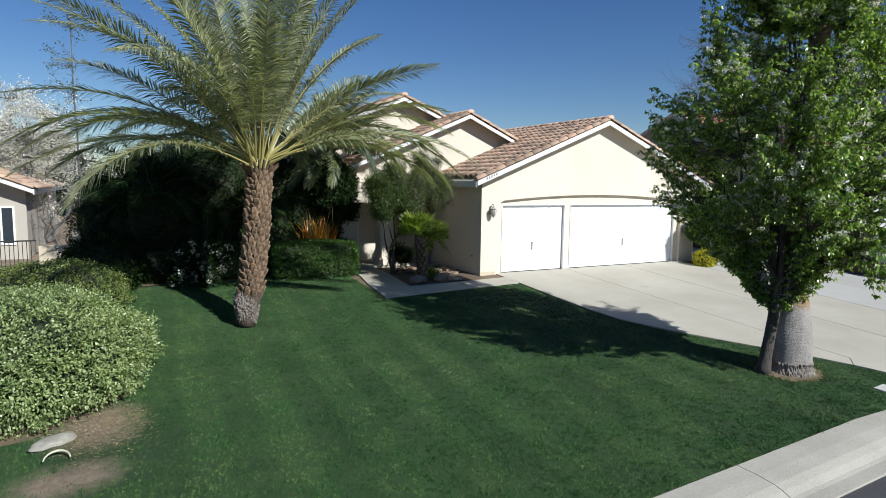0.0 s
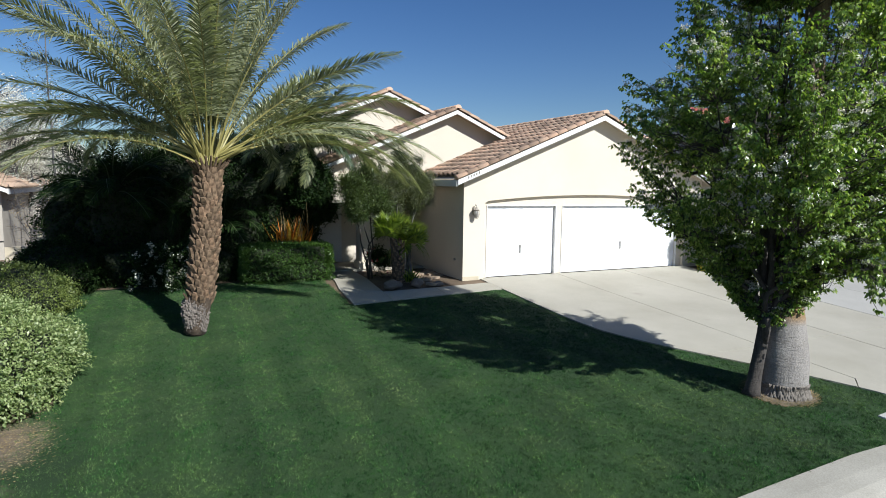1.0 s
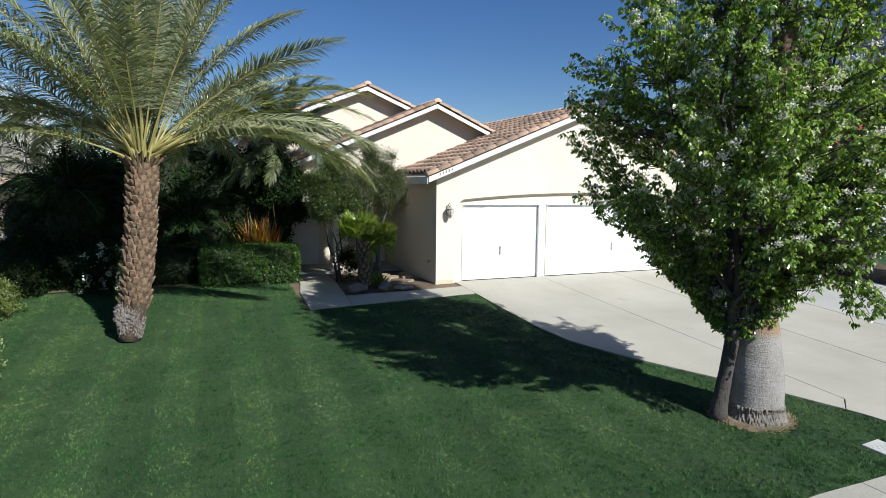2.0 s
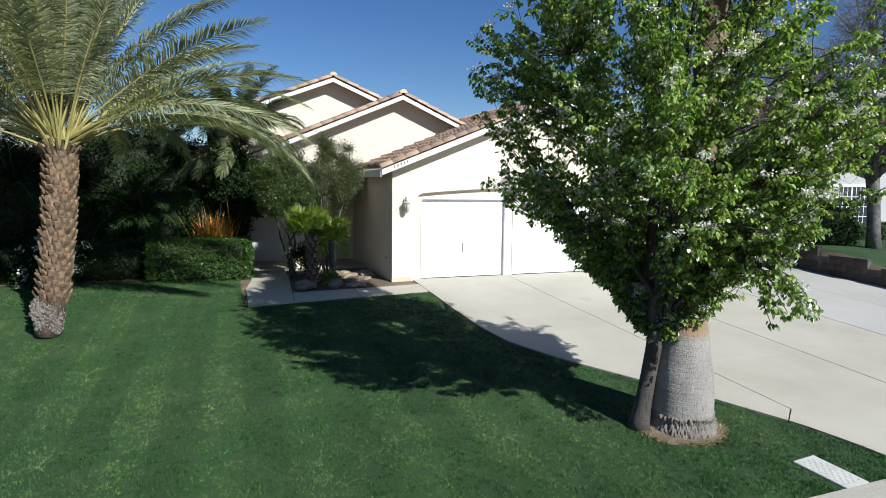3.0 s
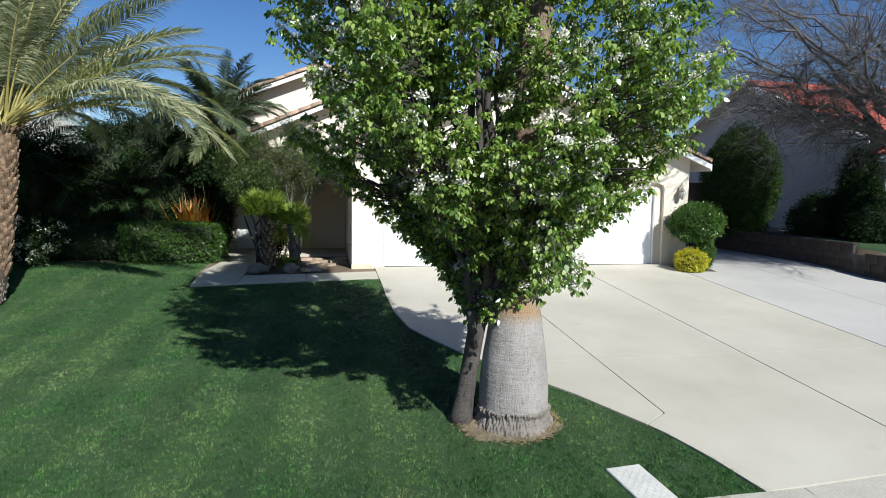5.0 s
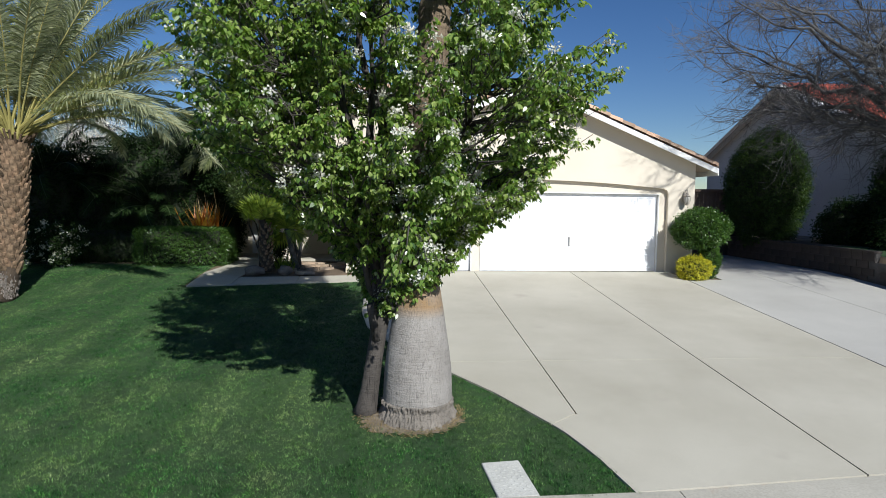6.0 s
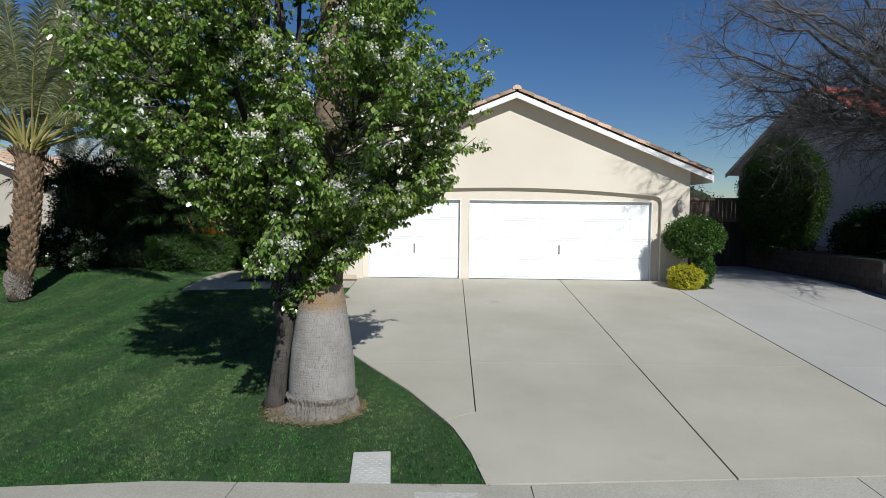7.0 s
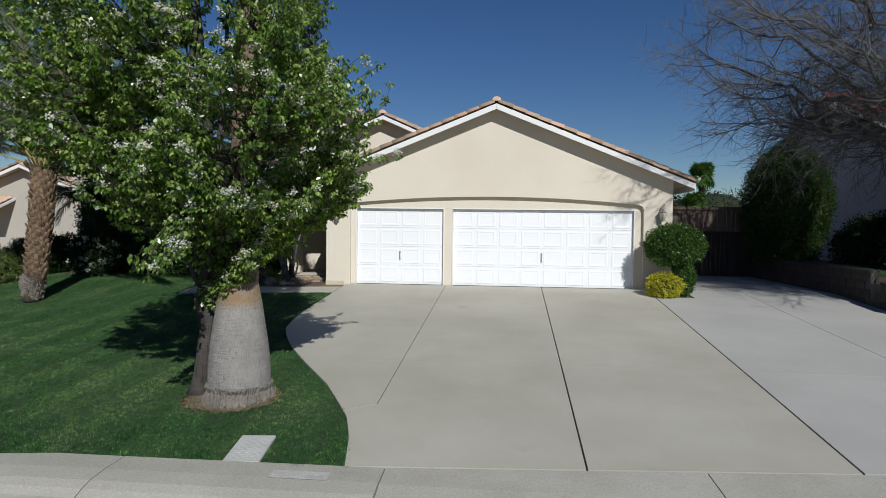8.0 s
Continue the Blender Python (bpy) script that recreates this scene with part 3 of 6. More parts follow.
paint = raw("kerb_paint", [(12.38, 4.53, float(gz(12.4, KERB_BACK)) + 0.013), (12.95, 4.53, float(gz(12.4, KERB_BACK)) + 0.013), (12.95, 4.70, float(gz(12.4, KERB_BACK)) + 0.0165), (12.38, 4.70, float(gz(12.4, KERB_BACK)) + 0.0165)], [(0, 1, 2, 3)],
            rough_surface("worn_white_paint", (0.4, 0.38, 0.34), (0.56, 0.55, 0.52), 9, 30, 0.8, 0.2, 0.002, spot=((0.42, 0.4, 0.36), 0.46)), kerb, "worn white painted patch")

# ---- roof pieces ----
def tile_mesh():
    """One curved clay roof tile: across x, up the slope along y."""
    n, bm = 8, bmesh.new()
    rows = []
    for y, lift in ((-0.215, 0.045), (0.2, 0.0)):
        row = []
        for k in range(n + 1):
            u = k / n
            z = 0.078 * math.sin(math.pi * u / 0.66) if u < 0.66 else -0.012 * math.sin(math.pi * (u - 0.66) / 0.34)
            row.append(bm.verts.new(((u - 0.5) * 0.315, y, z + lift)))
        rows.append(row)
    low = [bm.verts.new(v.co + Vector((0, 0.006, -0.04))) for v in rows[0]]
    for k in range(n):
        bm.faces.new((rows[0][k], rows[0][k + 1], rows[1][k + 1], rows[1][k]))
        bm.faces.new((low[k], low[k + 1], rows[0][k + 1], rows[0][k]))
    me = bpy.data.meshes.new("tile")
    bm.to_mesh(me)
    bm.free()
    me.materials.append(TILE)
    me.polygons.foreach_set("use_smooth", np.ones(len(me.polygons), bool))
    return me


def barrel_mesh(r=0.108, length=0.42):
    """A half-round tile for ridges and gable edges, along y, wider at its lower end."""
    bm, rows = bmesh.new(), []
    for y, s in ((-length / 2, 1.08), (length / 2, 0.9)):
        for q in (1.0, 0.86):
            rows.append([bm.verts.new((math.cos(a) * r * s * q, y, math.sin(a) * r * s * q * 0.8 - 0.035)) for a in np.linspace(-0.25, math.pi + 0.25, 9)])
    for k in range(8):
        bm.faces.new((rows[0][k + 1], rows[0][k], rows[2][k], rows[2][k + 1]))
        bm.faces.new((rows[1][k], rows[1][k + 1], rows[0][k + 1], rows[0][k]))
    bm.faces.new(rows[1])
    bmesh.ops.recalc_face_normals(bm, faces=bm.faces)
    me = bpy.data.meshes.new("barrel_tile")
    bm.to_mesh(me)
    bm.free()
    me.materials.append(TILE)
    me.polygons.foreach_set("use_smooth", np.ones(len(me.polygons), bool))
    return me


TILE_ME, BARREL_ME = tile_mesh(), barrel_mesh()


def frame_matrix(o, x, y, z):
    m = Matrix((x, y, z)).transposed().to_4x4()
    m.translation = o
    return m


def lay_tiles(roof, ridge, along, down, width, length, near, jitter=0.004, mesh=None, loose=None):
    """Courses of tiles from the ridge down. near: how far along the ridge they are separate pieces; the rest is joined."""
    mesh = mesh or TILE_ME
    along, down = Vector(along).normalized(), Vector(down).normalized()
    up = -down
    nrm = along.cross(up)
    if nrm.z < 0:
        nrm = -nrm
    ax = up.cross(nrm)
    rest, k0 = [], np.empty(len(mesh.vertices) * 3, np.float32)
    mesh.vertices.foreach_get("co", k0)
    k0 = k0.reshape(-1, 3)
    courses, across = int(length / 0.37), int(width / 0.305)
    for c in range(courses):
        for a in range(across):
            o = Vector(ridge) + down * (0.24 + c * 0.37 + random.uniform(-jitter, jitter) * 2) + along * (0.155 + a * 0.305 + random.uniform(-jitter, jitter)) + nrm * (0.035 + random.uniform(0, jitter))
            m = frame_matrix(o, ax, up, nrm)
            if a * 0.305 < near:
                shared("tile", mesh, roof, m)
            else:
                rest.append(k0 @ np.array(m.to_3x3()).T + np.array(o))
    if rest:
        faces = [tuple(p.vertices) for p in mesh.polygons]
        n = len(k0)
        ob = raw("tile_rest", np.concatenate(rest), [tuple(v + n * i for v in f) for i in range(len(rest)) for f in faces], loose or TILE_REST, roof, "", True)
        tagged(ob, kind="stuff")


def gable_roof(house, name, xc, apex, slope, left, right, y0, y1, near_l, near_r, fascia=0.15):
    """A gable roof with its ridge along y from y0 (front edge) to y1, its boards, tiles and edge tiles."""
    roof = new(name)
    roof.parent = house
    tagged(roof, "faded terracotta curved tile roof with white barge boards")
    z = lambda x: apex - slope * abs(x - xc)
    pts = [(xc - left, z(xc - left)), (xc, apex), (xc + right, z(xc + right))]
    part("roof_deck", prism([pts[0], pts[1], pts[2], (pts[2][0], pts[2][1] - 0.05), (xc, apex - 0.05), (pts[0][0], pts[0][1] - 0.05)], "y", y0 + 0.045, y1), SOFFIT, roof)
    for side, w in ((-1, left), (1, right)):
        e = (xc + side * w, z(xc + side * w))
        part("barge_board", prism([(xc + side * 0.002, apex - 0.006), (e[0], e[1] - 0.006), (e[0], e[1] - fascia), (xc + side * 0.002, apex - fascia)], "y", y0, y0 + 0.043), WHITE, roof)
        down = Vector((side, 0, -slope)).normalized()
        length = w / down.dot(Vector((side, 0, 0)))
        lay_tiles(roof, (xc, y0 + 0.16, apex), (0, 1, 0), down, y1 - y0 - 0.2, length + 0.06, near_l if side < 0 else near_r)
        part("eave_board", boxed(min(e[0], e[0] + side * 0.03), y0 + 0.05, e[1] - 0.19, max(e[0], e[0] + side * 0.03), y1, e[1] - 0.01), WHITE, roof)
        up = -down
        nrm = Vector((side * slope, 0, 1)).normalized()
        for k in range(int((length + 0.1) / 0.36)):
            o = Vector((xc, y0 + 0.055, apex)) + down * (0.24 + k * 0.36) + nrm * (0.085 + random.uniform(0, 0.006))
            ax = up.cross(nrm)
            shared("rake_tile", BARREL_ME, roof, frame_matrix(o, ax, (up - nrm * 0.05).normalized(), nrm) @ Matrix.Rotation(random.uniform(-0.02, 0.02), 4, "Z"))
    for k in range(int((y1 - y0) / 0.38)):
        m = frame_matrix(Vector((xc, y0 + 0.16 + k * 0.38, apex + 0.115)), Vector((1, 0, 0)), Vector((0, 1, 0.04)).normalized(), Vector((0, 0, 1)))
        shared("ridge_tile", BARREL_ME, roof, m)
    return roof


# Wall stucco's hue darkened for undersides: some of their shade is in the colour.
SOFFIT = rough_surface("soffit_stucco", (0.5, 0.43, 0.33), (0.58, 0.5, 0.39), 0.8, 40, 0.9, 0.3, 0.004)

# ---- the house ----
house = thing("house", (14.4, 15.7, 0), "single-storey cream stucco house with a triple garage and tile roof", "house")
house.location = (0, 0, 0)
GX0, GX1, GC, GY = 9.72, 19.12, 14.42, 15.62
APEX, SLOPE = 4.93, 0.405
RX0, RX1 = 10.40, 18.38
arch = lambda x: 2.27 + 0.20 * (1 - ((x - (RX0 + RX1) / 2) / ((RX1 - RX0) / 2)) ** 2)
under = lambda x: APEX - SLOPE * abs(x - GC) - 0.055
axs = np.linspace(RX0 + 0.14, RX1 - 0.14, 25)
opening = [(RX0, 0.0), (RX0, arch(RX0) - 0.13), (RX0 + 0.04, arch(RX0) - 0.035)] + [(float(x), float(arch(x))) for x in axs] + [(RX1 - 0.04, arch(RX1) - 0.035), (RX1, arch(RX1) - 0.13), (RX1, 0.0)]
outline = [(GX0, -0.12)] + [(x, (z if z else -0.12)) for x, z in opening] + [(GX1, -0.12), (GX1, under(GX1)), (GC, under(GC)), (GX0, under(GX0))]
part("front_wall", prism(outline, "y", GY, GY + 0.115), STUCCO, house)
for x0, x1 in ((RX0 - 0.1, 10.545), (13.015, 13.255), (18.165, RX1 + 0.1)):
    part("door_pier", boxed(x0, GY + 0.12, -0.1, x1, GY + 0.25, 2.14), STUCCO, house)
part("door_header", boxed(RX0 - 0.1, GY + 0.12, 2.141, RX1 + 0.1, GY + 0.25, 2.62), STUCCO, house)
part("side_wall", boxed(GX0, GY + 0.12, -0.12, GX0 + 0.12, 18.66, 2.98), STUCCO, house)
part("side_wall", boxed(GX1 - 0.12, GY + 0.12, -0.12, GX1, 27.0, 2.98), STUCCO, house)
part("back_wall", boxed(5.6, 29.9, -0.1, GX1, 30.0, 3.0), STUCCO, house)
part("wall_foot", boxed(GX0 - 0.012, GY - 0.02, -0.1, RX0 - 0.16, GY, 0.09, 0.005), STUCCO_SHADE, house, "stained stucco footing")


def garage_door(x0, x1, cols):
    door = new("garage_door")
    door.parent = house
    tagged(door, "white panelled roll-up garage door, closed")
    y, h = GY + 0.2, 2.11 / 4
    seat = bpy.data.meshes.new("panel")
    pw = (x1 - x0) / cols
    bm = bmesh.new()
    for inset, depth in ((0.055, 0.0), (0.066, 0.005), (0.1, 0.005), (0.112, 0.001)):
        for sx, sz in ((-1, -1), (1, -1), (1, 1), (-1, 1)):
            bm.verts.new((sx * (pw / 2 - inset), -depth, sz * (h / 2 - inset)))
    bm.verts.ensure_lookup_table()
    for r in range(3):
        for k in range(4):
            j = (k + 1) % 4
            bm.faces.new([bm.verts[i] for i in (r * 4 + k, r * 4 + j, r * 4 + 4 + j, r * 4 + 4 + k)])
    bm.faces.new([bm.verts[i] for i in (12, 13, 14, 15)])
    bmesh.ops.recalc_face_normals(bm, faces=bm.faces)
    bm.to_mesh(seat)
    bm.free()
    seat.materials.append(DOOR_WHITE)
    for r in range(4):
        part("door_section", box(bmesh.new(), x0, y, 0.012 + r * h + 0.0015, x1, y + 0.04, 0.012 + (r + 1) * h - 0.0015, 0.003), DOOR_WHITE, door)
        for c in range(cols):
            shared("panel", seat, door, Matrix.Translation((x0 + (c + 0.5) * pw, y - 0.002, 0.012 + (r + 0.5) * h)))
    part("door_gap", boxed(x0 - 0.005, y + 0.05, 0.0, x1 + 0.005, y + 0.06, 2.14), DARK, door)
    xm = (x0 + x1) / 2
    bm = boxed(xm - 0.012, y - 0.035, 0.72, xm + 0.012, y - 0.022, 0.9)
    box(bm, xm - 0.02, y - 0.03, 0.9, xm + 0.02, y - 0.0, 0.94, 0.004)
    box(bm, xm - 0.02, y - 0.03, 0.7, xm + 0.02, y - 0.0, 0.73, 0.004)
    part("handle", bm, METAL, door, "dull metal handle")
    for x in (x0 - 0.02, x1):
        part("door_frame", boxed(x, GY + 0.1, 0.0, x + 0.02, GY + 0.19, 2.15), WHITE, house, "white door jamb strip")
    part("door_frame", boxed(x0, GY + 0.1, 2.125, x1, GY + 0.19, 2.145), WHITE, house, "white door head strip")


garage_door(10.56, 13.0, 4)
garage_door(13.27, 18.15, 8)
gable_roof(house, "roof", GC, APEX, SLOPE, 5.06, 5.16, 15.27, 27.0, 3.4, 0.6)

# entry gable and main gable behind it
def gable_front(name, xc, apex, slope, x0, x1, zlow, y):
    z = lambda x: apex - slope * abs(x - xc) - 0.055
    part(name, prism([(x0, zlow), (x1, min(zlow, z(x1) - 0.02)), (x1, z(x1)), (xc, z(xc)), (x0, z(x0))], "y", y, y + 0.14), STUCCO, house)


gable_front("gable_wall", 10.79, 5.16, 0.43, 5.75, 12.75, 2.5, 18.62)
part("porch_wall", boxed(9.72, 18.67, -0.1, 9.84, 20.2, 2.5), STUCCO, house)
gable_roof(house, "roof", 10.79, 5.16, 0.43, 5.2, 2.0, 18.2, 24.0, 1.6, 0.5, 0.13)
gable_front("gable_wall", 9.0, 5.79, 0.40, 5.6, 11.0, 2.6, 20.2)
gable_roof(house, "roof", 9.0, 5.79, 0.40, 3.7, 2.05, 19.77, 30.0, 1.2, 0.5, 0.13)
part("roof_vent", box(bmesh.new(), 10.22, 21.4, 5.2, 10.42, 21.6, 5.62, 0.02), DARK, house, "small dark metal roof vent")
part("entry_wall", boxed(5.0, 20.22, -0.1, 9.8, 20.34, 2.62), STUCCO, house)
part("side_wall", boxed(5.6, 20.35, -0.1, 5.72, 29.9, 4.3), STUCCO, house)
# Added west wall, not seen: closes the porch to keep skylight out.
part("porch_wall", boxed(5.75, 18.78, -0.1, 5.87, 20.21, 2.455), STUCCO, house)
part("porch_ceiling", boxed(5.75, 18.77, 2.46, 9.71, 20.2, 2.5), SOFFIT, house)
part("column", box(bmesh.new(), 7.53, 18.36, 0.05, 7.99, 18.82, 2.13, 0.02), STUCCO, house, "square stucco porch column")
part("column_foot", box(bmesh.new(), 7.48, 18.31, 0.05, 8.04, 18.87, 0.3, 0.02), STUCCO, house)
# Beam underside set low so less sun reaches the porch's back wall.
part("porch_beam", boxed(5.75, 18.3, 2.14, 9.72, 18.615, 2.75), STUCCO, house)
entry = new("entry_door")
entry.parent = house
part("leaf", box(bmesh.new(), 6.45, 20.15, 0.07, 7.36, 20.2, 2.1, 0.01), WHITE, entry)
part("door_frame", prism([(6.37, 0.07), (6.45, 0.07), (6.45, 2.1), (7.36, 2.1), (7.36, 0.07), (7.44, 0.07), (7.44, 2.18), (6.37, 2.18)], "y", 20.13, 20.22), WHITE, entry)
bm = bmesh.new()
for z0, z1 in ((0.25, 0.95), (1.1, 1.95)):
    for x0 in (6.55, 6.95):
        box(bm, x0, 20.135, z0, x0 + 0.32, 20.15, z1, 0.006)
part("door_panel", bm, WHITE, entry)
for k in range(5):
    x = 9.66 + k * 0.085
    low = 2.785 + SLOPE * (x - 9.36)
    part("number_bar", prism([(x, low), (x + 0.035, low + 0.014), (x + 0.035, low + 0.084), (x, low + 0.07)], "y", 15.262, 15.27), NUMBER, house)
for x in (9.72,):
    bm = bmesh.new()
    bmesh.ops.create_cone(bm, segments=10, radius1=0.035, radius2=0.03, depth=0.06, cap_ends=True, matrix=Matrix.Translation((x - 0.03, 16.1, 0.55)) @ Matrix.Rotation(math.pi / 2, 4, "Y"))
    part("hose_bib", bm, METAL, house)


def wall_lantern(x, z):
    lamp = thing("wall_lantern", (x, GY, z), "ornate antique metal wall lantern on cream stucco", "lamp", "garage lanterns")
    def spun(prof, cy, segs=8):
        vs, fs = [], []
        for r, h in prof:
            vs += [(math.cos(a) * r, cy + math.sin(a) * r, h) for a in np.linspace(0, 2 * math.pi, segs, endpoint=False)]
        for i in range(len(prof) - 1):
            for s in range(segs):
                t = (s + 1) % segs
                fs.append((i * segs + s, i * segs + t, (i + 1) * segs + t, (i + 1) * segs + s))
        return vs, fs
    raw("backplate", *spun([(0.001, -0.12), (0.05, -0.1), (0.06, 0.02), (0.035, 0.12), (0.001, 0.15)], -0.0), LANTERN, lamp)
    v, f = tubes([[(0, -0.01, 0.1, 0.012), (0, -0.08, 0.2, 0.012), (0, -0.14, 0.19, 0.012), (0, -0.145, 0.13, 0.01)], [(0, -0.01, -0.06, 0.01), (0, -0.05, -0.14, 0.01), (0, -0.1, -0.13, 0.009), (0, -0.13, -0.17, 0.008)]], 6)
    raw("bracket", v, f, LANTERN, lamp)
    raw("cap", *spun([(0.002, 0.16), (0.03, 0.13), (0.035, 0.1), (0.1, 0.05), (0.095, 0.04), (0.07, 0.03)], -0.145), LANTERN, lamp)
    raw("glass_body", *spun([(0.07, 0.03), (0.085, -0.03), (0.06, -0.14), (0.03, -0.17), (0.001, -0.18)], -0.145), plain("seeded_glass", (0.5, 0.47, 0.42), 0.2), lamp, "frosted glass lantern body", True)
    v, f = tubes([[(0.09 * math.cos(a), -0.145 + 0.09 * math.sin(a), 0.03, 0.006), (0.1 * math.cos(a), -0.145 + 0.1 * math.sin(a), -0.04, 0.006), (0.06 * math.cos(a), -0.145 + 0.06 * math.sin(a), -0.16, 0.006), (0.01, -0.145, -0.21, 0.006)] for a in np.linspace(0.4, 0.4 + 2 * math.pi, 6, endpoint=False)], 4)
    raw("cage", v, f, LANTERN, lamp)


wall_lantern(10.06, 1.98)
wall_lantern(18.83, 2.05)
sensor = raw("door_sensor", *(lambda b: ([tuple(v.co) for v in b.verts], [tuple(x.index for x in f.verts) for f in b.faces]))((lambda b: (b.verts.index_update(), b)[1])(boxed(18.42, GY - 0.03, 1.12, 18.5, GY, 1.24))), METAL, house)
sensor.name = "keypad"


# ---- neighbouring houses ----
neighbour = thing("neighbour_house", (0, 0, 0), "white stucco neighbouring house with a red tile roof", "house")
NX, NY0, NY1, NR, NZ = 27.0, 17.6, 29.4, 23.5, 6.7
def nz(y):
    return NZ - 0.45 * abs(y - NR)


part("gable_wall", prism([(NY0, 0.4), (NY1, 0.4), (NY1, nz(NY1)), (NR, NZ), (NY0, nz(NY0))], "x", NX, NX + 0.15), BLUE_STUCCO, neighbour)
part("front_wall", boxed(NX + 0.16, NY0, 0.4, 40, NY0 + 0.15, nz(NY0)), BLUE_STUCCO, neighbour)
nroof = new("roof")
nroof.parent = neighbour
tagged(nroof, "bright red curved tile roof")
part("roof_deck", prism([(NY0 - 0.5, nz(NY0 - 0.5)), (NR, NZ), (NY1 + 0.5, nz(NY1 + 0.5)), (NY1 + 0.5, nz(NY1 + 0.5) + 0.1), (NR, NZ + 0.1), (NY0 - 0.5, nz(NY0 - 0.5) + 0.1)], "x", NX - 0.4, 40), WHITE, nroof)
for side, yb in ((-1, NY0), (1, NY1)):
    # The board on the shade side gets the darker soffit colour instead of white.
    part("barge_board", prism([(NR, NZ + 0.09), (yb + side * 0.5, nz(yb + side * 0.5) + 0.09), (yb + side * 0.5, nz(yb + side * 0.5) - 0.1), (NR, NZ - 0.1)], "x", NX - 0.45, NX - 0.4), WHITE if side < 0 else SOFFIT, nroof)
red = TILE_ME.copy()
red.materials.clear()
red.materials.append(RED_TILE)
lay_tiles(nroof, (NX - 0.3, NR, NZ + 0.1), (1, 0, 0), (0, -1, -0.45), 12.0, 7.0, 0.0, mesh=red, loose=RED_TILE)
# front gable with its window
FG = 30.2
part("front_gable", prism([(NX + 0.35, 0.4), (33, 0.4), (33, 3.3), (FG, 4.55), (NX + 0.35, 3.3)], "y", NY0 - 0.5, NY0 - 0.35), BLUE_STUCCO, neighbour)
part("gable_side", boxed(NX + 0.35, NY0 - 0.34, 0.4, NX + 0.45, NY0 - 0.01, 3.3), BLUE_STUCCO, neighbour)
part("gable_deck", prism([(NX - 0.1, 3.15), (FG, 4.6), (33.4, 3.15), (33.4, 3.27), (FG, 4.72), (NX - 0.1, 3.27)], "y", NY0 - 0.85, NY0 - 0.01), WHITE, nroof)
lay_tiles(nroof, (FG, NY0 - 0.8, 4.72), (0, 1, 0), (-1, 0, -0.44), 1.1, 3.4, 0.0, mesh=red, loose=RED_TILE)
nwin = new("window")
nwin.parent = neighbour
W0, W1, WZ0, WZ1 = 27.75, 29.7, 1.1, 2.65
part("pane", boxed(W0, NY0 - 0.51, WZ0, W1, NY0 - 0.502, WZ1), GLASS, nwin)
part("window_frame", prism([(W0 - 0.09, WZ0 - 0.09), (W1 + 0.09, WZ0 - 0.09), (W1 + 0.09, WZ1 + 0.09), (W0 - 0.09, WZ1 + 0.09), (W0 - 0.09, WZ0), (W0, WZ0), (W0, WZ1), (W1, WZ1), (W1, WZ0), (W0 - 0.09, WZ0 - 0.001)], "y", NY0 - 0.54, NY0 - 0.5), WHITE, nwin)
for k in range(1, 8):
    x = W0 + k * (W1 - W0) / 8
    w = 0.035 if k == 4 else 0.012
    part("glazing_bar", boxed(x - w, NY0 - 0.53, WZ0, x + w, NY0 - 0.511, WZ1), WHITE, nwin)
for k in range(1, 4):
    z = WZ0 + k * (WZ1 - WZ0) / 4
    part("glazing_bar", boxed(W0, NY0 - 0.528, z - 0.012, W1, NY0 - 0.511, z + 0.012), WHITE, nwin)

west = thing("west_house", (0, 0, 0), "cream stucco neighbouring house with a brown tile roof", "house")
part("front_wall", prism([(-11.2, -0.6), (-2.85, -0.6), (-2.85, 2.42), (-7.0, 4.1), (-11.2, 2.42)], "y", 25.0, 25.15), WEST_STUCCO, west)
part("side_wall", boxed(-2.97, 25.16, -0.6, -2.85, 36.0, 2.42), WEST_STUCCO, west)
gable_roof(west, "roof", -7.0, 4.2, 0.405, 4.7, 4.42, 24.45, 36.0, 0.0, 0.0)
skirt = new("skirt_roof")
skirt.parent = west
part("roof_deck", prism([(23.6, 2.0), (24.99, 2.6), (24.99, 2.7), (23.6, 2.1)], "x", -14.0, -7.6), WHITE, skirt)
lay_tiles(skirt, (-7.65, 24.99, 2.72), (-1, 0, 0), (0, -1, -0.43), 6.0, 1.5, 0.0)
wwin = new("window")
wwin.parent = west
part("pane", boxed(-3.55, 24.985, 0.55, -3.25, 24.995, 1.75), GLASS, wwin)
part("window_frame", prism([(-3.61, 0.49), (-3.19, 0.49), (-3.19, 1.81), (-3.61, 1.81), (-3.61, 0.55), (-3.55, 0.55), (-3.55, 1.75), (-3.25, 1.75), (-3.25, 0.55), (-3.61, 0.549)], "y", 24.96, 24.999), WHITE, wwin)
rail = thing("iron_railing", (0, 0, 0), "dark iron railing in front of the neighbouring house", "railing")
for k in range(26):
    x = -5.2 + k * 0.11
    part("baluster", boxed(x, 22.0, -0.3, x + 0.018, 22.018, 0.85), DARK, rail)
part("top_rail", boxed(-5.25, 21.99, 0.85, -2.3, 22.03, 0.89), DARK, rail)
part("bottom_rail", boxed(-5.25, 21.99, -0.2, -2.3, 22.03, -0.16), DARK, rail)
garden_wall = thing("garden_wall", (0, 0, 0), "low tan block wall in the yard beside the house", "wall", kind="structure")
part("wall_body", boxed(-2.2, 21.5, -0.3, -0.2, 21.7, 0.75, ), STUCCO_SHADE, garden_wall)
part("wall_pier", box(bmesh.new(), -1.25, 20.5, -0.2, -0.85, 20.9, 1.25, 0.02), STUCCO_SHADE, garden_wall)

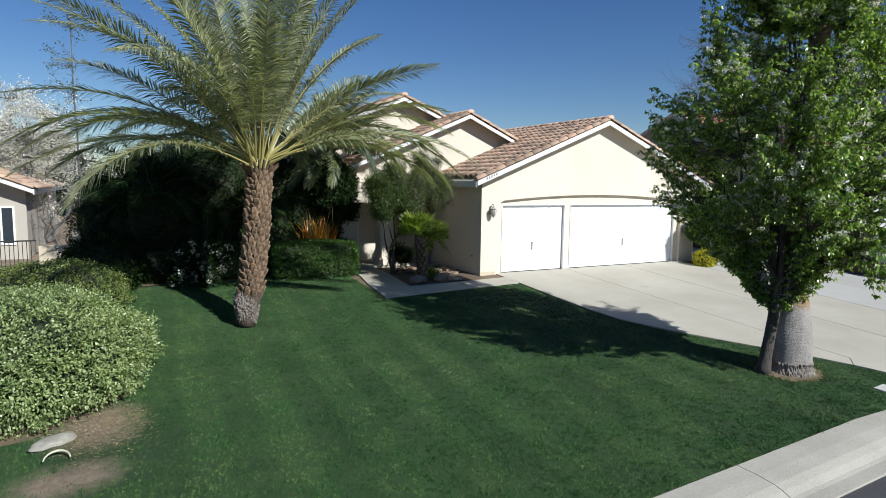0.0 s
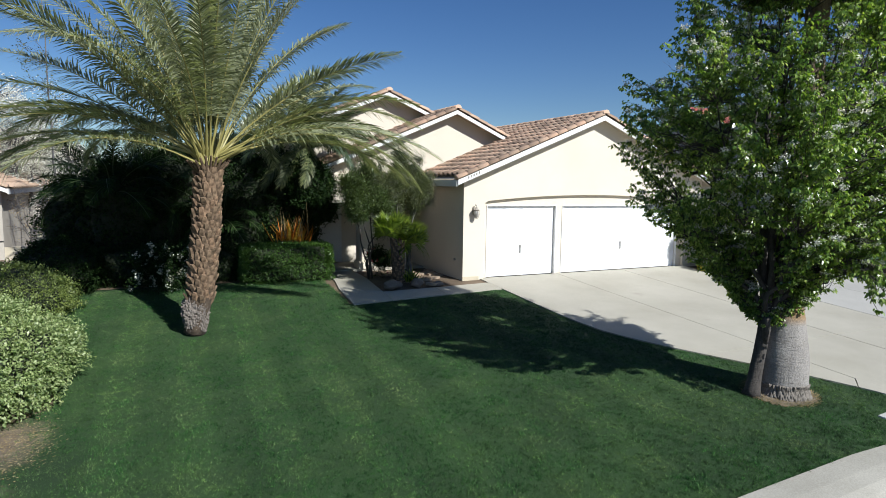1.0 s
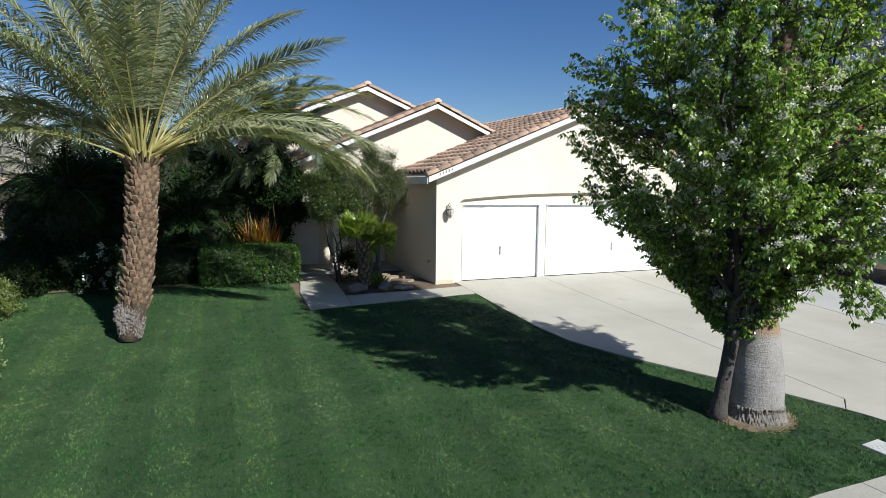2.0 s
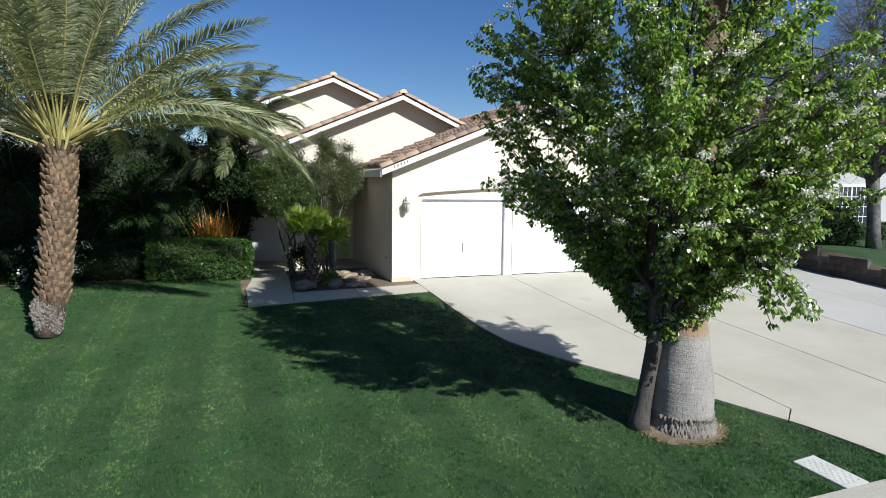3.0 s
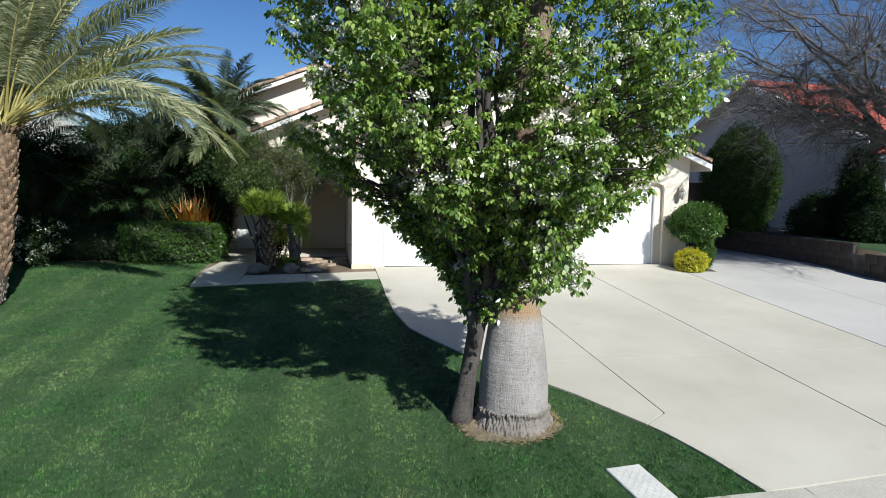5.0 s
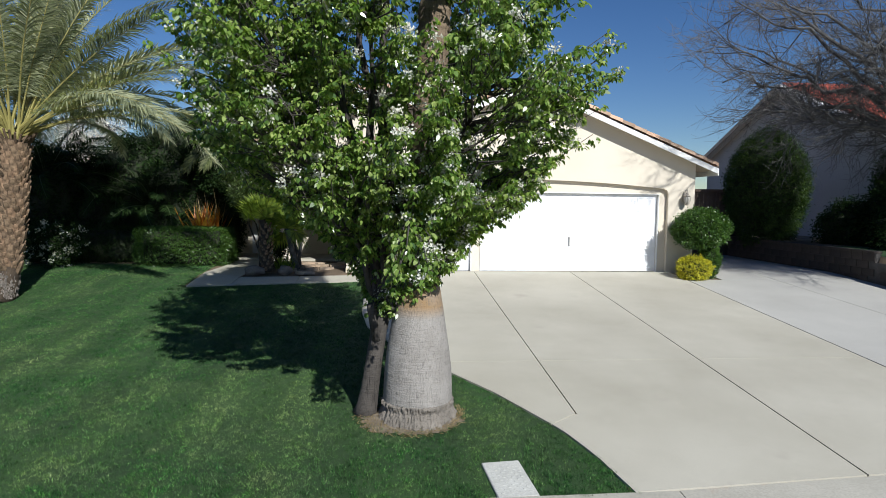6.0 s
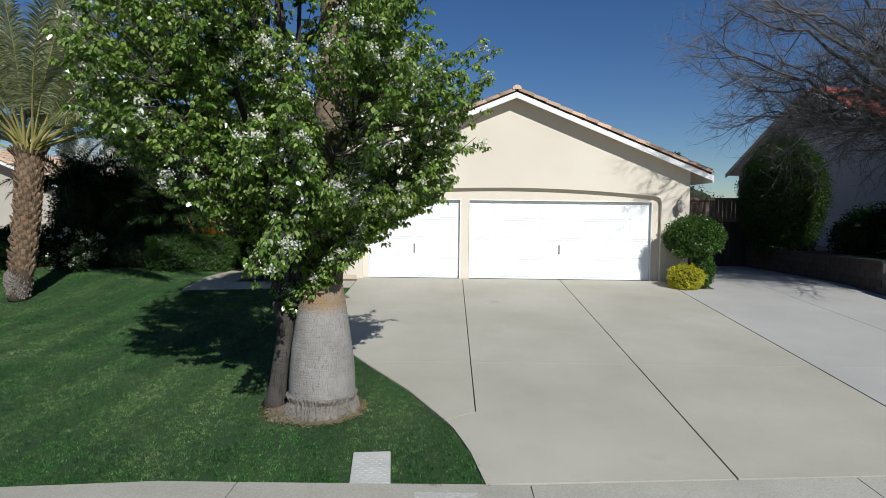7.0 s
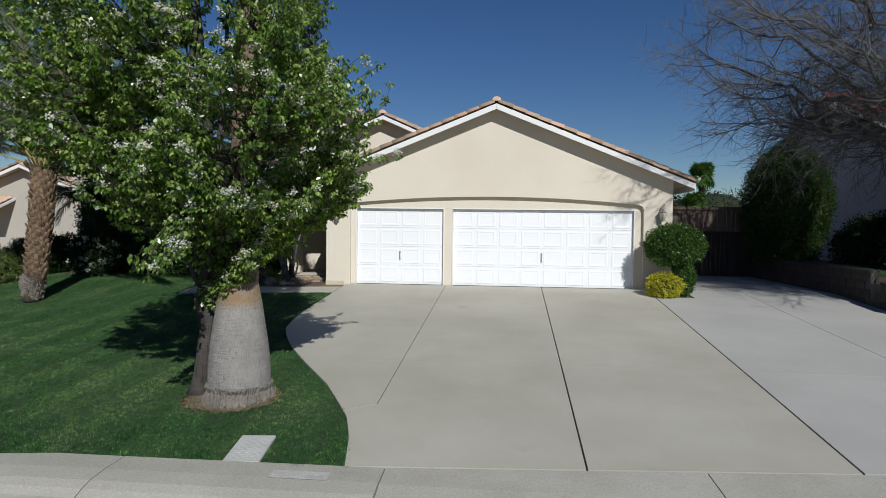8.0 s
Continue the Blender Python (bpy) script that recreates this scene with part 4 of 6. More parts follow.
# ---- retaining wall ----
rwall = thing("retaining_wall", (0, 0, 0), "low stepped brown block retaining wall beside the driveway", "wall", kind="structure")
def wall_top(y):
    return 0.70 if y > 14.2 else (0.46 if y > 12.6 else (0.24 if y > 11.0 else (0.02 if y > 9.4 else (-0.2 if y > 7.8 else -0.42))))


block = bpy.data.meshes.new("block")
bm = box(bmesh.new(), -0.095, -0.195, -0.095, 0.095, 0.195, 0.095, 0.008)
bm.to_mesh(block)
bm.free()
block.materials.append(BLOCK)
cap = bpy.data.meshes.new("cap_block")
bm = box(bmesh.new(), -0.12, -0.195, -0.03, 0.12, 0.195, 0.03, 0.008)
bm.to_mesh(cap)
bm.free()
cap.materials.append(BLOCK)
bm = bmesh.new()
for a, b in ((6.3, 7.8), (7.8, 9.4), (9.4, 11.0), (11.0, 12.6), (12.6, 14.2), (14.2, 21.0)):
    top = wall_top((a + b) / 2)
    box(bm, WALL_X + 0.02, a, float(gz(20, a)) - 0.2, WALL_X + 0.17, b - 0.002, top - 0.03)
    for k in range(int((b - a) / 0.4)):
        yc = a + 0.2 + k * 0.4
        shared("cap_block", cap, rwall, Matrix.Translation((WALL_X + 0.1, yc, top)) @ Matrix.Rotation(random.uniform(-0.01, 0.01), 4, "Z"))
        r = 0
        while top - 0.13 - r * 0.2 > float(gz(20, yc)) - 0.1:
            shared("block", block, rwall, Matrix.Translation((WALL_X + 0.095, yc + (0.2 if r % 2 else 0.0), top - 0.13 - r * 0.2)))
            r += 1
part("wall_core", bm, JOINT, rwall)

# ---- side gate and fence ----
fence = thing("side_fence", (0, 0, 0), "brown slatted gate head between the houses, near-black boards filling its shaded opening", "fence")
for k in range(30):
    x = 19.2 + k * 0.152
    # These boards fill the dark opening; its shade is in their colour.
    part("board", boxed(x, 20.95, 0.02, x + 0.142, 20.975, 1.62), VOID_WOOD, fence)
    part("head_slat", boxed(x, 20.86, 1.6 + random.uniform(-0.01, 0.01), x + 0.138, 20.885, 2.36), WOOD, fence)
part("top_rail", boxed(19.15, 20.8, 2.33, 23.75, 20.95, 2.43), WOOD, fence)
part("middle_rail", boxed(19.15, 20.89, 1.58, 23.75, 20.948, 1.68), WOOD, fence)
for x in (19.2, 21.2, 23.6):
    part("post", boxed(x, 20.98, 0.0, x + 0.1, 21.08, 2.2), WOOD, fence)


# ---- plants ----
def tufts(C, n, spread, L, W, out, droop=0.2, flat=0.35):
    """Leaves in small tufts round the places C; out: the direction in which each tuft grows."""
    P = np.repeat(C, n, 0) + rng.normal(size=(len(C) * n, 3)) * spread
    O = np.repeat(out, n, 0)
    D = unit(O * 0.7 + rng.normal(size=P.shape) * 0.65 + np.array([0, 0, -droop]))
    N = unit(rng.normal(size=P.shape) * flat + np.array([0, 0, 1.0]) * 0.6 + O * 0.4)
    return P, D, N, L * rng.uniform(0.7, 1.25, len(P)), W * rng.uniform(0.75, 1.2, len(P))


def blob_core(name, c, r, mat, parent, shrink=0.86, seed=0.0, wob=0.12, box_like=1.0):
    """A solid dark core that stands for the shade inside a shrub."""
    bm = bmesh.new()
    bmesh.ops.create_icosphere(bm, subdivisions=4, radius=1)
    for v in bm.verts:
        d = v.co.normalized()
        if box_like > 1:
            d = d / (abs(d.x) ** box_like + abs(d.y) ** box_like + abs(d.z) ** box_like) ** (1 / box_like)
        k = shrink * (1 + wob * noise.noise(d * 2.3 + Vector((seed, 0, 0))))
        v.co = Vector((c[0] + d.x * r[0] * k, c[1] + d.y * r[1] * k, c[2] + d.z * r[2] * k))
    return part(name, bm, mat, parent, "", True)


def shrub(name, c, r, count, per, L, W, mat, label, category="shrub", wob=0.12, seed=0.0, box_like=1.0, low=-0.9, group="", spread=0.03, core=None):
    """A rounded or clipped shrub: an uneven shell of leaf tufts round a dark core."""
    base = thing(name, (0, 0, 0), label, category, group)
    blob_core("inner_growth", c, r, core or SHADE_CORE, base, 0.84, seed, wob, box_like)
    d = sphere_dirs(int(count * 1.3))
    d = d[d[:, 2] > low][:count]
    if box_like > 1:
        d = d / (np.abs(d) ** box_like).sum(1, keepdims=True) ** (1 / box_like)
    k = (1 + wob * lump(d * 2.3, 1.0, seed) + (0.10 * lump(d * 7, 1.0, seed + 3) + 0.07 * lump(d * 15, 1.0, seed + 5)) * (1 if box_like < 3 else 0.25)) * rng.uniform(0.86, 1.03, len(d))
    C = np.array(c) + d * np.array(r) * k[:, None]
    out = unit(d / np.array(r))
    leaves("foliage", *tufts(C, per, spread, L, W, out), mat, base)
    return base


# Almost black, so the gaps between leaf tufts read as shade.
SHADE_CORE = rough_surface("shade_core", (0.012, 0.016, 0.008), (0.03, 0.04, 0.018), 3, 30, 0.95, 1.0, 0.02)


def z_at(x, y):
    return float(gz(x, y))


shrub("variegated_bush", (-1.62, 12.08, -0.22), (2.02, 2.0, 1.02), 11500, 6, 0.058, 0.032, BUSH_LEAF, "large rounded yellow-green variegated bush at the lawn's edge", wob=0.16, seed=1.0, spread=0.035, box_like=2.3)
shrub("green_bush", (-1.35, 15.7, 0.18), (1.5, 1.2, 0.78), 4200, 6, 0.05, 0.028, MOSS_LEAF, "low rounded olive-green bush behind the variegated one", wob=0.12, seed=2.0)
shrub("clipped_hedge", (5.08, 17.65, 0.47), (1.24, 0.68, 0.53), 6500, 6, 0.042, 0.028, HEDGE_LEAF, "dense clipped dark green box hedge beside the walkway", "hedge", wob=0.05, seed=3.0, box_like=14, spread=0.018)
shrub("dark_hedge", (1.9, 18.3, 0.42), (2.2, 0.75, 0.55), 4200, 6, 0.05, 0.03, SHADE_DARK_LEAF, "shaded dark green hedge behind the date palm", "hedge", wob=0.12, seed=4.0, box_like=4, spread=0.03)
shrub("dark_shrub", (-0.4, 17.6, 0.5), (1.0, 0.9, 0.7), 2200, 6, 0.06, 0.035, SHADE_DARK_LEAF, "shaded dark green shrub at the edge of the lawn", wob=0.2, seed=5.0)
shrub("round_shrub", (23.72, 19.5, 2.42), (1.27, 1.2, 1.98), 7500, 6, 0.09, 0.028, EGG_LEAF, "tall egg-shaped dark green shrub above the retaining wall", wob=0.1, seed=6.0, spread=0.05)
shrub("yellow_shrub", (18.72, 14.72, 0.2), (0.42, 0.38, 0.32), 800, 6, 0.055, 0.028, YELLOW_LEAF, "small bright yellow-green shrub at the garage corner", wob=0.15, seed=7.0, spread=0.025)
standard = shrub("corner_shrub", (19.03, 15.0, 1.22), (0.7, 0.55, 0.5), 2600, 6, 0.06, 0.032, HEDGE_LEAF, "rounded green shrub on bare stems by the garage corner", wob=0.2, seed=8.0, spread=0.04)
v, f = tubes([[(19.24 + dx, 14.95, -0.06, 0.03), (19.24 + dx * 2.5, 14.98, 0.5, 0.025), (19.14 + dx * 5, 15.0, 1.1, 0.015)] for dx in (-0.06, 0.0, 0.07)], 6)
raw("stem", v, f, BARK, standard)
shrub("corner_shrub_low", (19.24, 14.93, 0.4), (0.24, 0.24, 0.48), 800, 6, 0.055, 0.03, HEDGE_LEAF, "low leafy growth under the corner shrub", wob=0.2, seed=8.5, spread=0.03)


# ---- date palm ----
def frond(length, arch, droop, pairs=105, leaflet=0.5):
    """A feather frond growing along +x from the origin: stalk tube lines and leaflet quads."""
    t = np.linspace(0, 1, 14)
    ang = arch - droop * t ** 1.35
    seg = length / 13
    x = np.concatenate([[0], np.cumsum(np.cos(ang[:-1]) * seg)])
    z = np.concatenate([[0], np.cumsum(np.sin(ang[:-1]) * seg)])
    spine = np.stack([x, np.zeros(14), z], 1)
    rad = np.interp(t, (0, 0.15, 1), (0.035, 0.018, 0.004))
    line = np.concatenate([spine, rad[:, None]], 1)
    quads = []
    for side in (-1, 1):
        s = np.linspace(0.2, 0.995, pairs) + rng.uniform(-0.004, 0.004, pairs)
        P = np.stack([np.interp(s, t, spine[:, k]) for k in range(3)], 1)
        a = np.interp(s, t, ang)
        T = np.stack([np.cos(a), np.zeros(pairs), np.sin(a)], 1)
        U = np.stack([-np.sin(a), np.zeros(pairs), np.cos(a)], 1)
        Y = np.array([[0, side, 0]])
        f = np.interp(s, (0.2, 0.45, 0.8, 1), (0.75, 1.0, 0.85, 0.35))
        lift = rng.uniform(0.05, 0.55, pairs)
        D = unit(T * np.interp(s, (0.2, 1), (0.45, 1.3))[:, None] + Y * 0.85 + U * lift[:, None] + rng.normal(size=(pairs, 3)) * 0.1 + np.array([[0, 0, -0.12]]))
        L = leaflet * f * rng.uniform(0.85, 1.1, pairs)
        N = unit(U + Y * -0.4)
        S = unit(np.cross(D, N))
        w = 0.029 * f
        mid = P + D * (L * 0.5)[:, None] - np.array([[0, 0, 1]]) * (L * 0.03)[:, None]
        tip = P + D * L[:, None] - np.array([[0, 0, 1]]) * (L * 0.26)[:, None]
        quads.append(np.stack([P - S * (w * 0.3)[:, None], P + S * (w * 0.3)[:, None], mid + S * (w * 0.5)[:, None], mid - S * (w * 0.5)[:, None]], 1))
        quads.append(np.stack([mid - S * (w * 0.5)[:, None], mid + S * (w * 0.5)[:, None], tip + S * 0.002, tip - S * 0.002], 1))
    return line, np.concatenate(quads)


def feather_palm(palm, top, specs, leaf_mats, leaflet=0.54, pairs=145, stalk=None):
    """Fronds on a crown: specs are (turn, arch, droop, length, dry)."""
    for turn, arch, droop, length, dry in specs:
        line, quads = frond(length, arch, droop, pairs, leaflet)
        m = np.array(Matrix.Rotation(turn, 3, "Z") @ Matrix.Rotation(random.uniform(-0.5, 0.5), 3, "X"))
        o = np.array(top) + np.array([math.cos(turn) * 0.14, math.sin(turn) * 0.14, random.uniform(-0.12, 0.12)])
        fr = polys("frond", quads.reshape(-1, 3) @ m.T + o, 4, leaf_mats[1] if dry else leaf_mats[0], palm)
        line = line.copy()
        line[:, :3] = line[:, :3] @ m.T + o
        v, f = tubes([line], 5)
        raw("stalk", v, f, stalk or RACHIS, fr)


date_palm = thing("date_palm", (0, 0, 0), "date palm with grey-green fronds and rough brown trunk in lawn", "palm tree")
DB, DT = Vector((2.42, 13.72, z_at(2.42, 13.72))), Vector((2.78, 13.72, 3.05))


def trunk_at(f):
    lean = DB.lerp(DT, f)
    lean.x += 0.06 * math.sin(f * 3.0)
    return lean


lines = [[(*trunk_at(f), r) for f, r in ((0.0, 0.22), (0.04, 0.22), (0.1, 0.24), (0.25, 0.245), (0.6, 0.235), (0.9, 0.24), (1.0, 0.2))]]
v, f = tubes(lines, 18)
raw("trunk", v, f, DATE_CORE, date_palm, "dark fibrous palm trunk", True)
bm = bmesh.new()
bmesh.ops.create_icosphere(bm, subdivisions=5, radius=1)
for vv in bm.verts:
    d = vv.co.copy()
    k = (1 + 0.1 * noise.noise(d * 5) + 0.24 * noise.noise(d * 15)) / (abs(d.x) ** 3 + abs(d.y) ** 3 + abs(d.z) ** 3) ** 0.25
    vv.co = Vector((DB.x + 0.03 + d.x * (0.25 + 0.05 * d.z) * k, DB.y + d.y * (0.25 + 0.05 * d.z) * k, DB.z + 0.36 + d.z * 0.42 * k))
part("root_boss", bm, DATE_ROOT, date_palm, "grey knobbly root mass", False)


def boot_mesh():
    """The stub of a cut frond: a wedge that points up and out."""
    bm = bmesh.new()
    rows = []
    for h, w, o, th in ((-0.10, 0.075, -0.02, 0.03), (-0.02, 0.075, 0.03, 0.04), (0.06, 0.055, 0.062, 0.035), (0.095, 0.035, 0.075, 0.022)):
        rows.append([bm.verts.new(p) for p in ((-w, o - th, h), (-w * 0.55, o, h - 0.012), (w * 0.55, o, h - 0.012), (w, o - th, h))])
    for a, b in zip(rows[:-1], rows[1:]):
        for k in range(3):
            bm.faces.new((a[k], a[k + 1], b[k + 1], b[k]))
    r = rows[-1]
    bm.faces.new(r[::-1])
    bmesh.ops.recalc_face_normals(bm, faces=bm.faces)
    me = bpy.data.meshes.new("boot")
    bm.to_mesh(me)
    bm.free()
    me.materials.append(DATE_BOOT)
    return me


BOOT = boot_mesh()
for k in range(230):
    fr = 0.21 + 0.78 * k / 230
    a = k * 2.399963
    c = trunk_at(fr)
    rad = 0.226 + 0.02 * random.random()
    out = Vector((math.cos(a), math.sin(a), 0))
    m = frame_matrix(c + out * rad, Vector((0, 0, 1)).cross(out) * -1, out, Vector((0, 0, 1)))
    s = random.uniform(0.8, 1.4)
    shared("boot", BOOT, date_palm, m @ Matrix.Rotation(random.uniform(-0.15, 0.25), 4, "X") @ Matrix.Rotation(random.uniform(-0.2, 0.2), 4, "Y") @ Matrix.Diagonal((s, s, s * random.uniform(0.8, 1.15), 1)))
specs = []
for k in range(70):
    f = k / 70
    turn = k * 2.399963 + random.uniform(-0.15, 0.15)
    if f > 0.4 and abs((turn + 1.45 + math.pi) % (2 * math.pi) - math.pi) < 0.55:
        continue
    arch = radians(88 - 66 * f ** 1.1 + random.uniform(-6, 6))
    droop = radians(14 + 66 * f + random.uniform(-9, 12))
    specs.append((turn, arch, droop, random.uniform(4.4, 5.0) * (0.9 if f < 0.1 else 1.0), False))
specs += [(a, radians(e), radians(d), 4.7, False) for a, e, d in ((-0.1, 38, 88), (0.35, 30, 80), (-0.5, 26, 78), (0.75, 40, 88), (0.1, 20, 66), (3.0, 34, 80), (3.45, 28, 76), (2.65, 40, 84), (3.2, 18, 62))]
feather_palm(date_palm, (DT.x, DT.y, DT.z + 0.12), specs, (DATE_LEAF, DATE_DRY))
v, f = tubes([[(DT.x + math.cos(a) * 0.24, DT.y + math.sin(a) * 0.24, DT.z - 0.1, 0.035), (DT.x + math.cos(a) * 0.42, DT.y + math.sin(a) * 0.42, DT.z + 0.14 + 0.06 * math.sin(3 * a), 0.022)] for a in np.linspace(0, 2 * math.pi, 26)], 5)
raw("stub_ring", v, f, DATE_BOOT, date_palm)


# ---- pear tree ----
def curve_to(a, b, r0, r1, sag=0.0, wig=0.05, n=6, rise=0.0):
    a, b = np.asarray(a, float), np.asarray(b, float)
    t = np.linspace(0, 1, n)
    p = a + (b - a) * t[:, None]
    p[:, 2] += 4 * t * (1 - t) * (rise - sag)
    p[1:-1] += rng.normal(size=(n - 2, 3)) * wig
    return np.concatenate([p, np.interp(t, (0, 1), (r0, r1))[:, None]], 1)


pear = thing("pear_tree", (0, 0, 0), "leafy flowering pear tree with white blossom in the lawn", "tree")
PB = np.array([10.53, 6.79, z_at(10.53, 6.79) - 0.02])
fork = np.array([10.72, 6.76, 0.62])
trunk = [(*PB, 0.155), (*(PB + (0.02, 0.0, 0.1)), 0.125), (*(PB + (0.05, 0.0, 0.3)), 0.108), (*(PB * 0.45 + fork * 0.55), 0.098), (*(PB * 0.2 + fork * 0.8), 0.098), (*fork, 0.105), (*(fork + (0.03, 0.03, 0.3)), 0.08)]
stems, PC = [], np.array([10.85, 6.85, 3.6])


def crown_radius(z):
    return np.interp(z, (0.85, 1.05, 1.35, 1.65, 1.9, 2.2, 2.6, 3.0, 3.7, 4.8, 5.8, 6.8, 7.4, 7.7), (0.32, 0.56, 0.9, 1.25, 1.6, 1.96, 2.26, 2.48, 2.44, 2.25, 1.7, 1.0, 0.45, 0.1))


def crown_axis(z):
    up = max(z - 3.0, 0) / 2.5
    return PC[0] - 0.22 * up, PC[1] - 0.2 * up


for k in range(15):
    a = k * 2.399963 + 0.4
    h = (7.5, 7.1, 6.7, 6.3, 5.9, 5.5, 5.1, 4.7, 4.3, 4.0, 3.6, 3.3, 3.0, 2.7, 2.4)[k]
    rr = crown_radius(h) * (0.35 if k < 3 else 0.62)
    cx, cy = crown_axis(h)
    tip = np.array([cx + math.cos(a) * rr, cy + math.sin(a) * rr, h])
    stems.append(curve_to(fork + rng.normal(size=3) * 0.03, tip, 0.062 if k < 6 else 0.042, 0.009, 0.0, 0.05, 11, -0.2 if k < 5 else -0.05))
anchor = np.concatenate([s for s in stems])
twigs, tips, outs = [], [], []
tries = 0
while len(tips) < 2050 and tries < 48000:
    tries += 1
    z = random.uniform(1.05, 7.6) if random.random() < 0.75 else random.uniform(1.1, 4.4)
    a = random.uniform(0, 2 * math.pi)
    R = crown_radius(z) * (1 + 0.1 * max(0, math.cos(a - 2.4)) + 0.08 * max(0, math.cos(a + 1.57)) + (0.1 * max(0, math.cos(a)) - 0.12 * max(0, math.cos(a - 2.85))) * min(1, max(0, (2.8 - z) / 0.6)))
    rad = R * math.sqrt(random.uniform(0.1, 1.0))
    cx, cy = crown_axis(z)
    p = np.array([cx + math.cos(a) * rad, cy + math.sin(a) * rad, z])
    if noise.noise(Vector(p) * 1.15) < -0.02 + 0.08 * (rad / R > 0.8) or noise.noise(Vector((math.cos(a) * 2.2, math.sin(a) * 2.2, z * 1.1))) * 0.6 + 0.93 < rad / R:
        continue
    d = anchor[:, :3] - p
    cost = np.linalg.norm(d, axis=1) + 1.1 * np.maximum(anchor[:, 2] - p[2] + 0.55, 0)
    if cost.min() > 1.7:
        continue
    b = anchor[np.argmin(cost)]
    twigs.append(curve_to(b[:3], p, min(0.012, b[3] * 0.7), 0.003, 0, 0.05, 7, -0.08))
    tips.append(twigs[-1])
    outs.append(unit(p - b[:3]))
for q in range(10):
    p = np.array([11.0, 5.02, 1.27]) + rng.normal(size=3) * (0.17, 0.12, 0.11)
    b = np.array([11.0, 5.75, 1.75])
    twigs.append(curve_to(b, p, 0.012, 0.004, 0, 0.03, 6, 0.08))
    tips.append(twigs[-1])
    outs.append(unit(p - b))
twigs.append(curve_to(fork + (0.05, 0, 0.25), np.array([11.0, 5.75, 1.75]), 0.02, 0.012, 0, 0.03, 6, 0.05))
part_v, part_f = tubes([trunk], 14)
raw("trunk", part_v, part_f, BARK, pear, "grey-brown furrowed trunk", True)
for st in stems:
    v, f = tubes([st], 7)
    raw("limb", v, f, BARK, pear, "", True)
v, f = tubes(twigs, 4)
tagged(raw("twig_growth", v, f, BARK, pear), kind="stuff")
C, O, B = [], [], []
for tw, o in zip(tips, outs):
    L = np.linalg.norm(tw[-1, :3] - tw[0, :3])
    for q in np.linspace(max(0.0, 1 - 0.55 / max(L, 0.2)), 1.0, 6):
        p = np.array([np.interp(q, np.linspace(0, 1, len(tw)), tw[:, c]) for c in range(3)])
        C.append(p + rng.normal(size=3) * 0.025)
        O.append(o + rng.normal(size=3) * 0.4)
    if noise.noise(Vector(p) * 1.1 + Vector((9, 0, 0))) > -0.15 and random.random() < 0.6:
        B += [C[-1 - random.randrange(3)] + rng.normal(size=3) * 0.025 + np.array([0, 0, 0.03]) for _ in range(random.choice((1, 1, 1, 2)))]
C, O = np.array(C), unit(np.array(O))
n, per = len(C), 12
P = np.repeat(C, per, 0) + rng.normal(size=(n * per, 3)) * 0.016
around = rng.uniform(0, 2 * math.pi, n * per)
ring = np.stack([np.cos(around), np.sin(around), np.zeros(n * per)], 1)
D = unit(ring * 0.65 + np.repeat(O, per, 0) * 0.3 + rng.normal(size=P.shape) * 0.25 + np.array([0, 0, -0.75]))
P = P + ring * 0.022
N = unit(ring * 0.6 + np.array([0, 0, 0.5]) + np.array(SUN_TO) * 0.3 + rng.normal(size=P.shape) * 0.45)
round_leaves("crown", P, D, N, 0.062 * rng.uniform(0.65, 1.2, len(P)), 0.038 * rng.uniform(0.75, 1.2, len(P)), PEAR_LEAF, pear, "glossy mid-green leaves", 0.22)
B = np.array(B)
petals = np.repeat(B, 46, 0) + rng.normal(size=(len(B) * 46, 3)) * (0.034, 0.034, 0.024)
pd = sphere_dirs(len(petals)) + np.array([0, 0, 0.5])
leaves("blossom", petals, pd, sphere_dirs(len(petals)), 0.024, 0.024, FLOWER, pear, "clusters of white blossom", 0.15)
v, f = tubes([[(10.66, 6.72, 0.25, 0.06), (10.62, 6.68, 0.5, 0.055), (10.6, 6.66, 0.66, 0.06), (10.595, 6.655, 0.69, 0.045)]], 9)
raw("cut_limb", v, f, BARK, pear, "grey stub of a cut limb", True)

# ---- fan palm trunk beside the pear ----
fan_palm = thing("fan_palm", (0, 0, 0), "stout grey fan palm trunk growing beside the pear tree", "palm tree")
FB = np.array([11.14, 6.71, z_at(11.14, 6.71)])


def ringed(prof, segs, seed, rip, centre, lean=(0, 0), fine=None):
    """A round trunk from (height, radius) rows, with fine upright ribs."""
    vs, fs = [], []
    for i, (h, r) in enumerate(prof):
        for s in range(segs):
            a = 2 * math.pi * s / segs
            k = r * (1 + rip * noise.noise(Vector((math.cos(a) * 6, math.sin(a) * 6, h * 1.2 + seed))) + (rip * 0.6 if fine is None else fine) * noise.noise(Vector((math.cos(a) * (22 if fine is None else 34), math.sin(a) * (22 if fine is None else 34), h * (5 if fine is None else 15) + seed))))
            vs.append((centre[0] + lean[0] * h + math.cos(a) * k, centre[1] + lean[1] * h + math.sin(a) * k, centre[2] + h))
    for i in range(len(prof) - 1):
        for s in range(segs):
            t = (s + 1) % segs
            fs.append((i * segs + s, i * segs + t, (i + 1) * segs + t, (i + 1) * segs + s))
    return vs, fs


hs = np.linspace(0.2, 1.56, 68)
prof = [(float(h), float(np.interp(h, (0.2, 0.35, 0.55, 0.75, 0.95, 1.25, 1.56), (0.402, 0.4, 0.388, 0.365, 0.335, 0.29, 0.236)) + 0.0012 * math.sin(h * 95))) for h in hs]
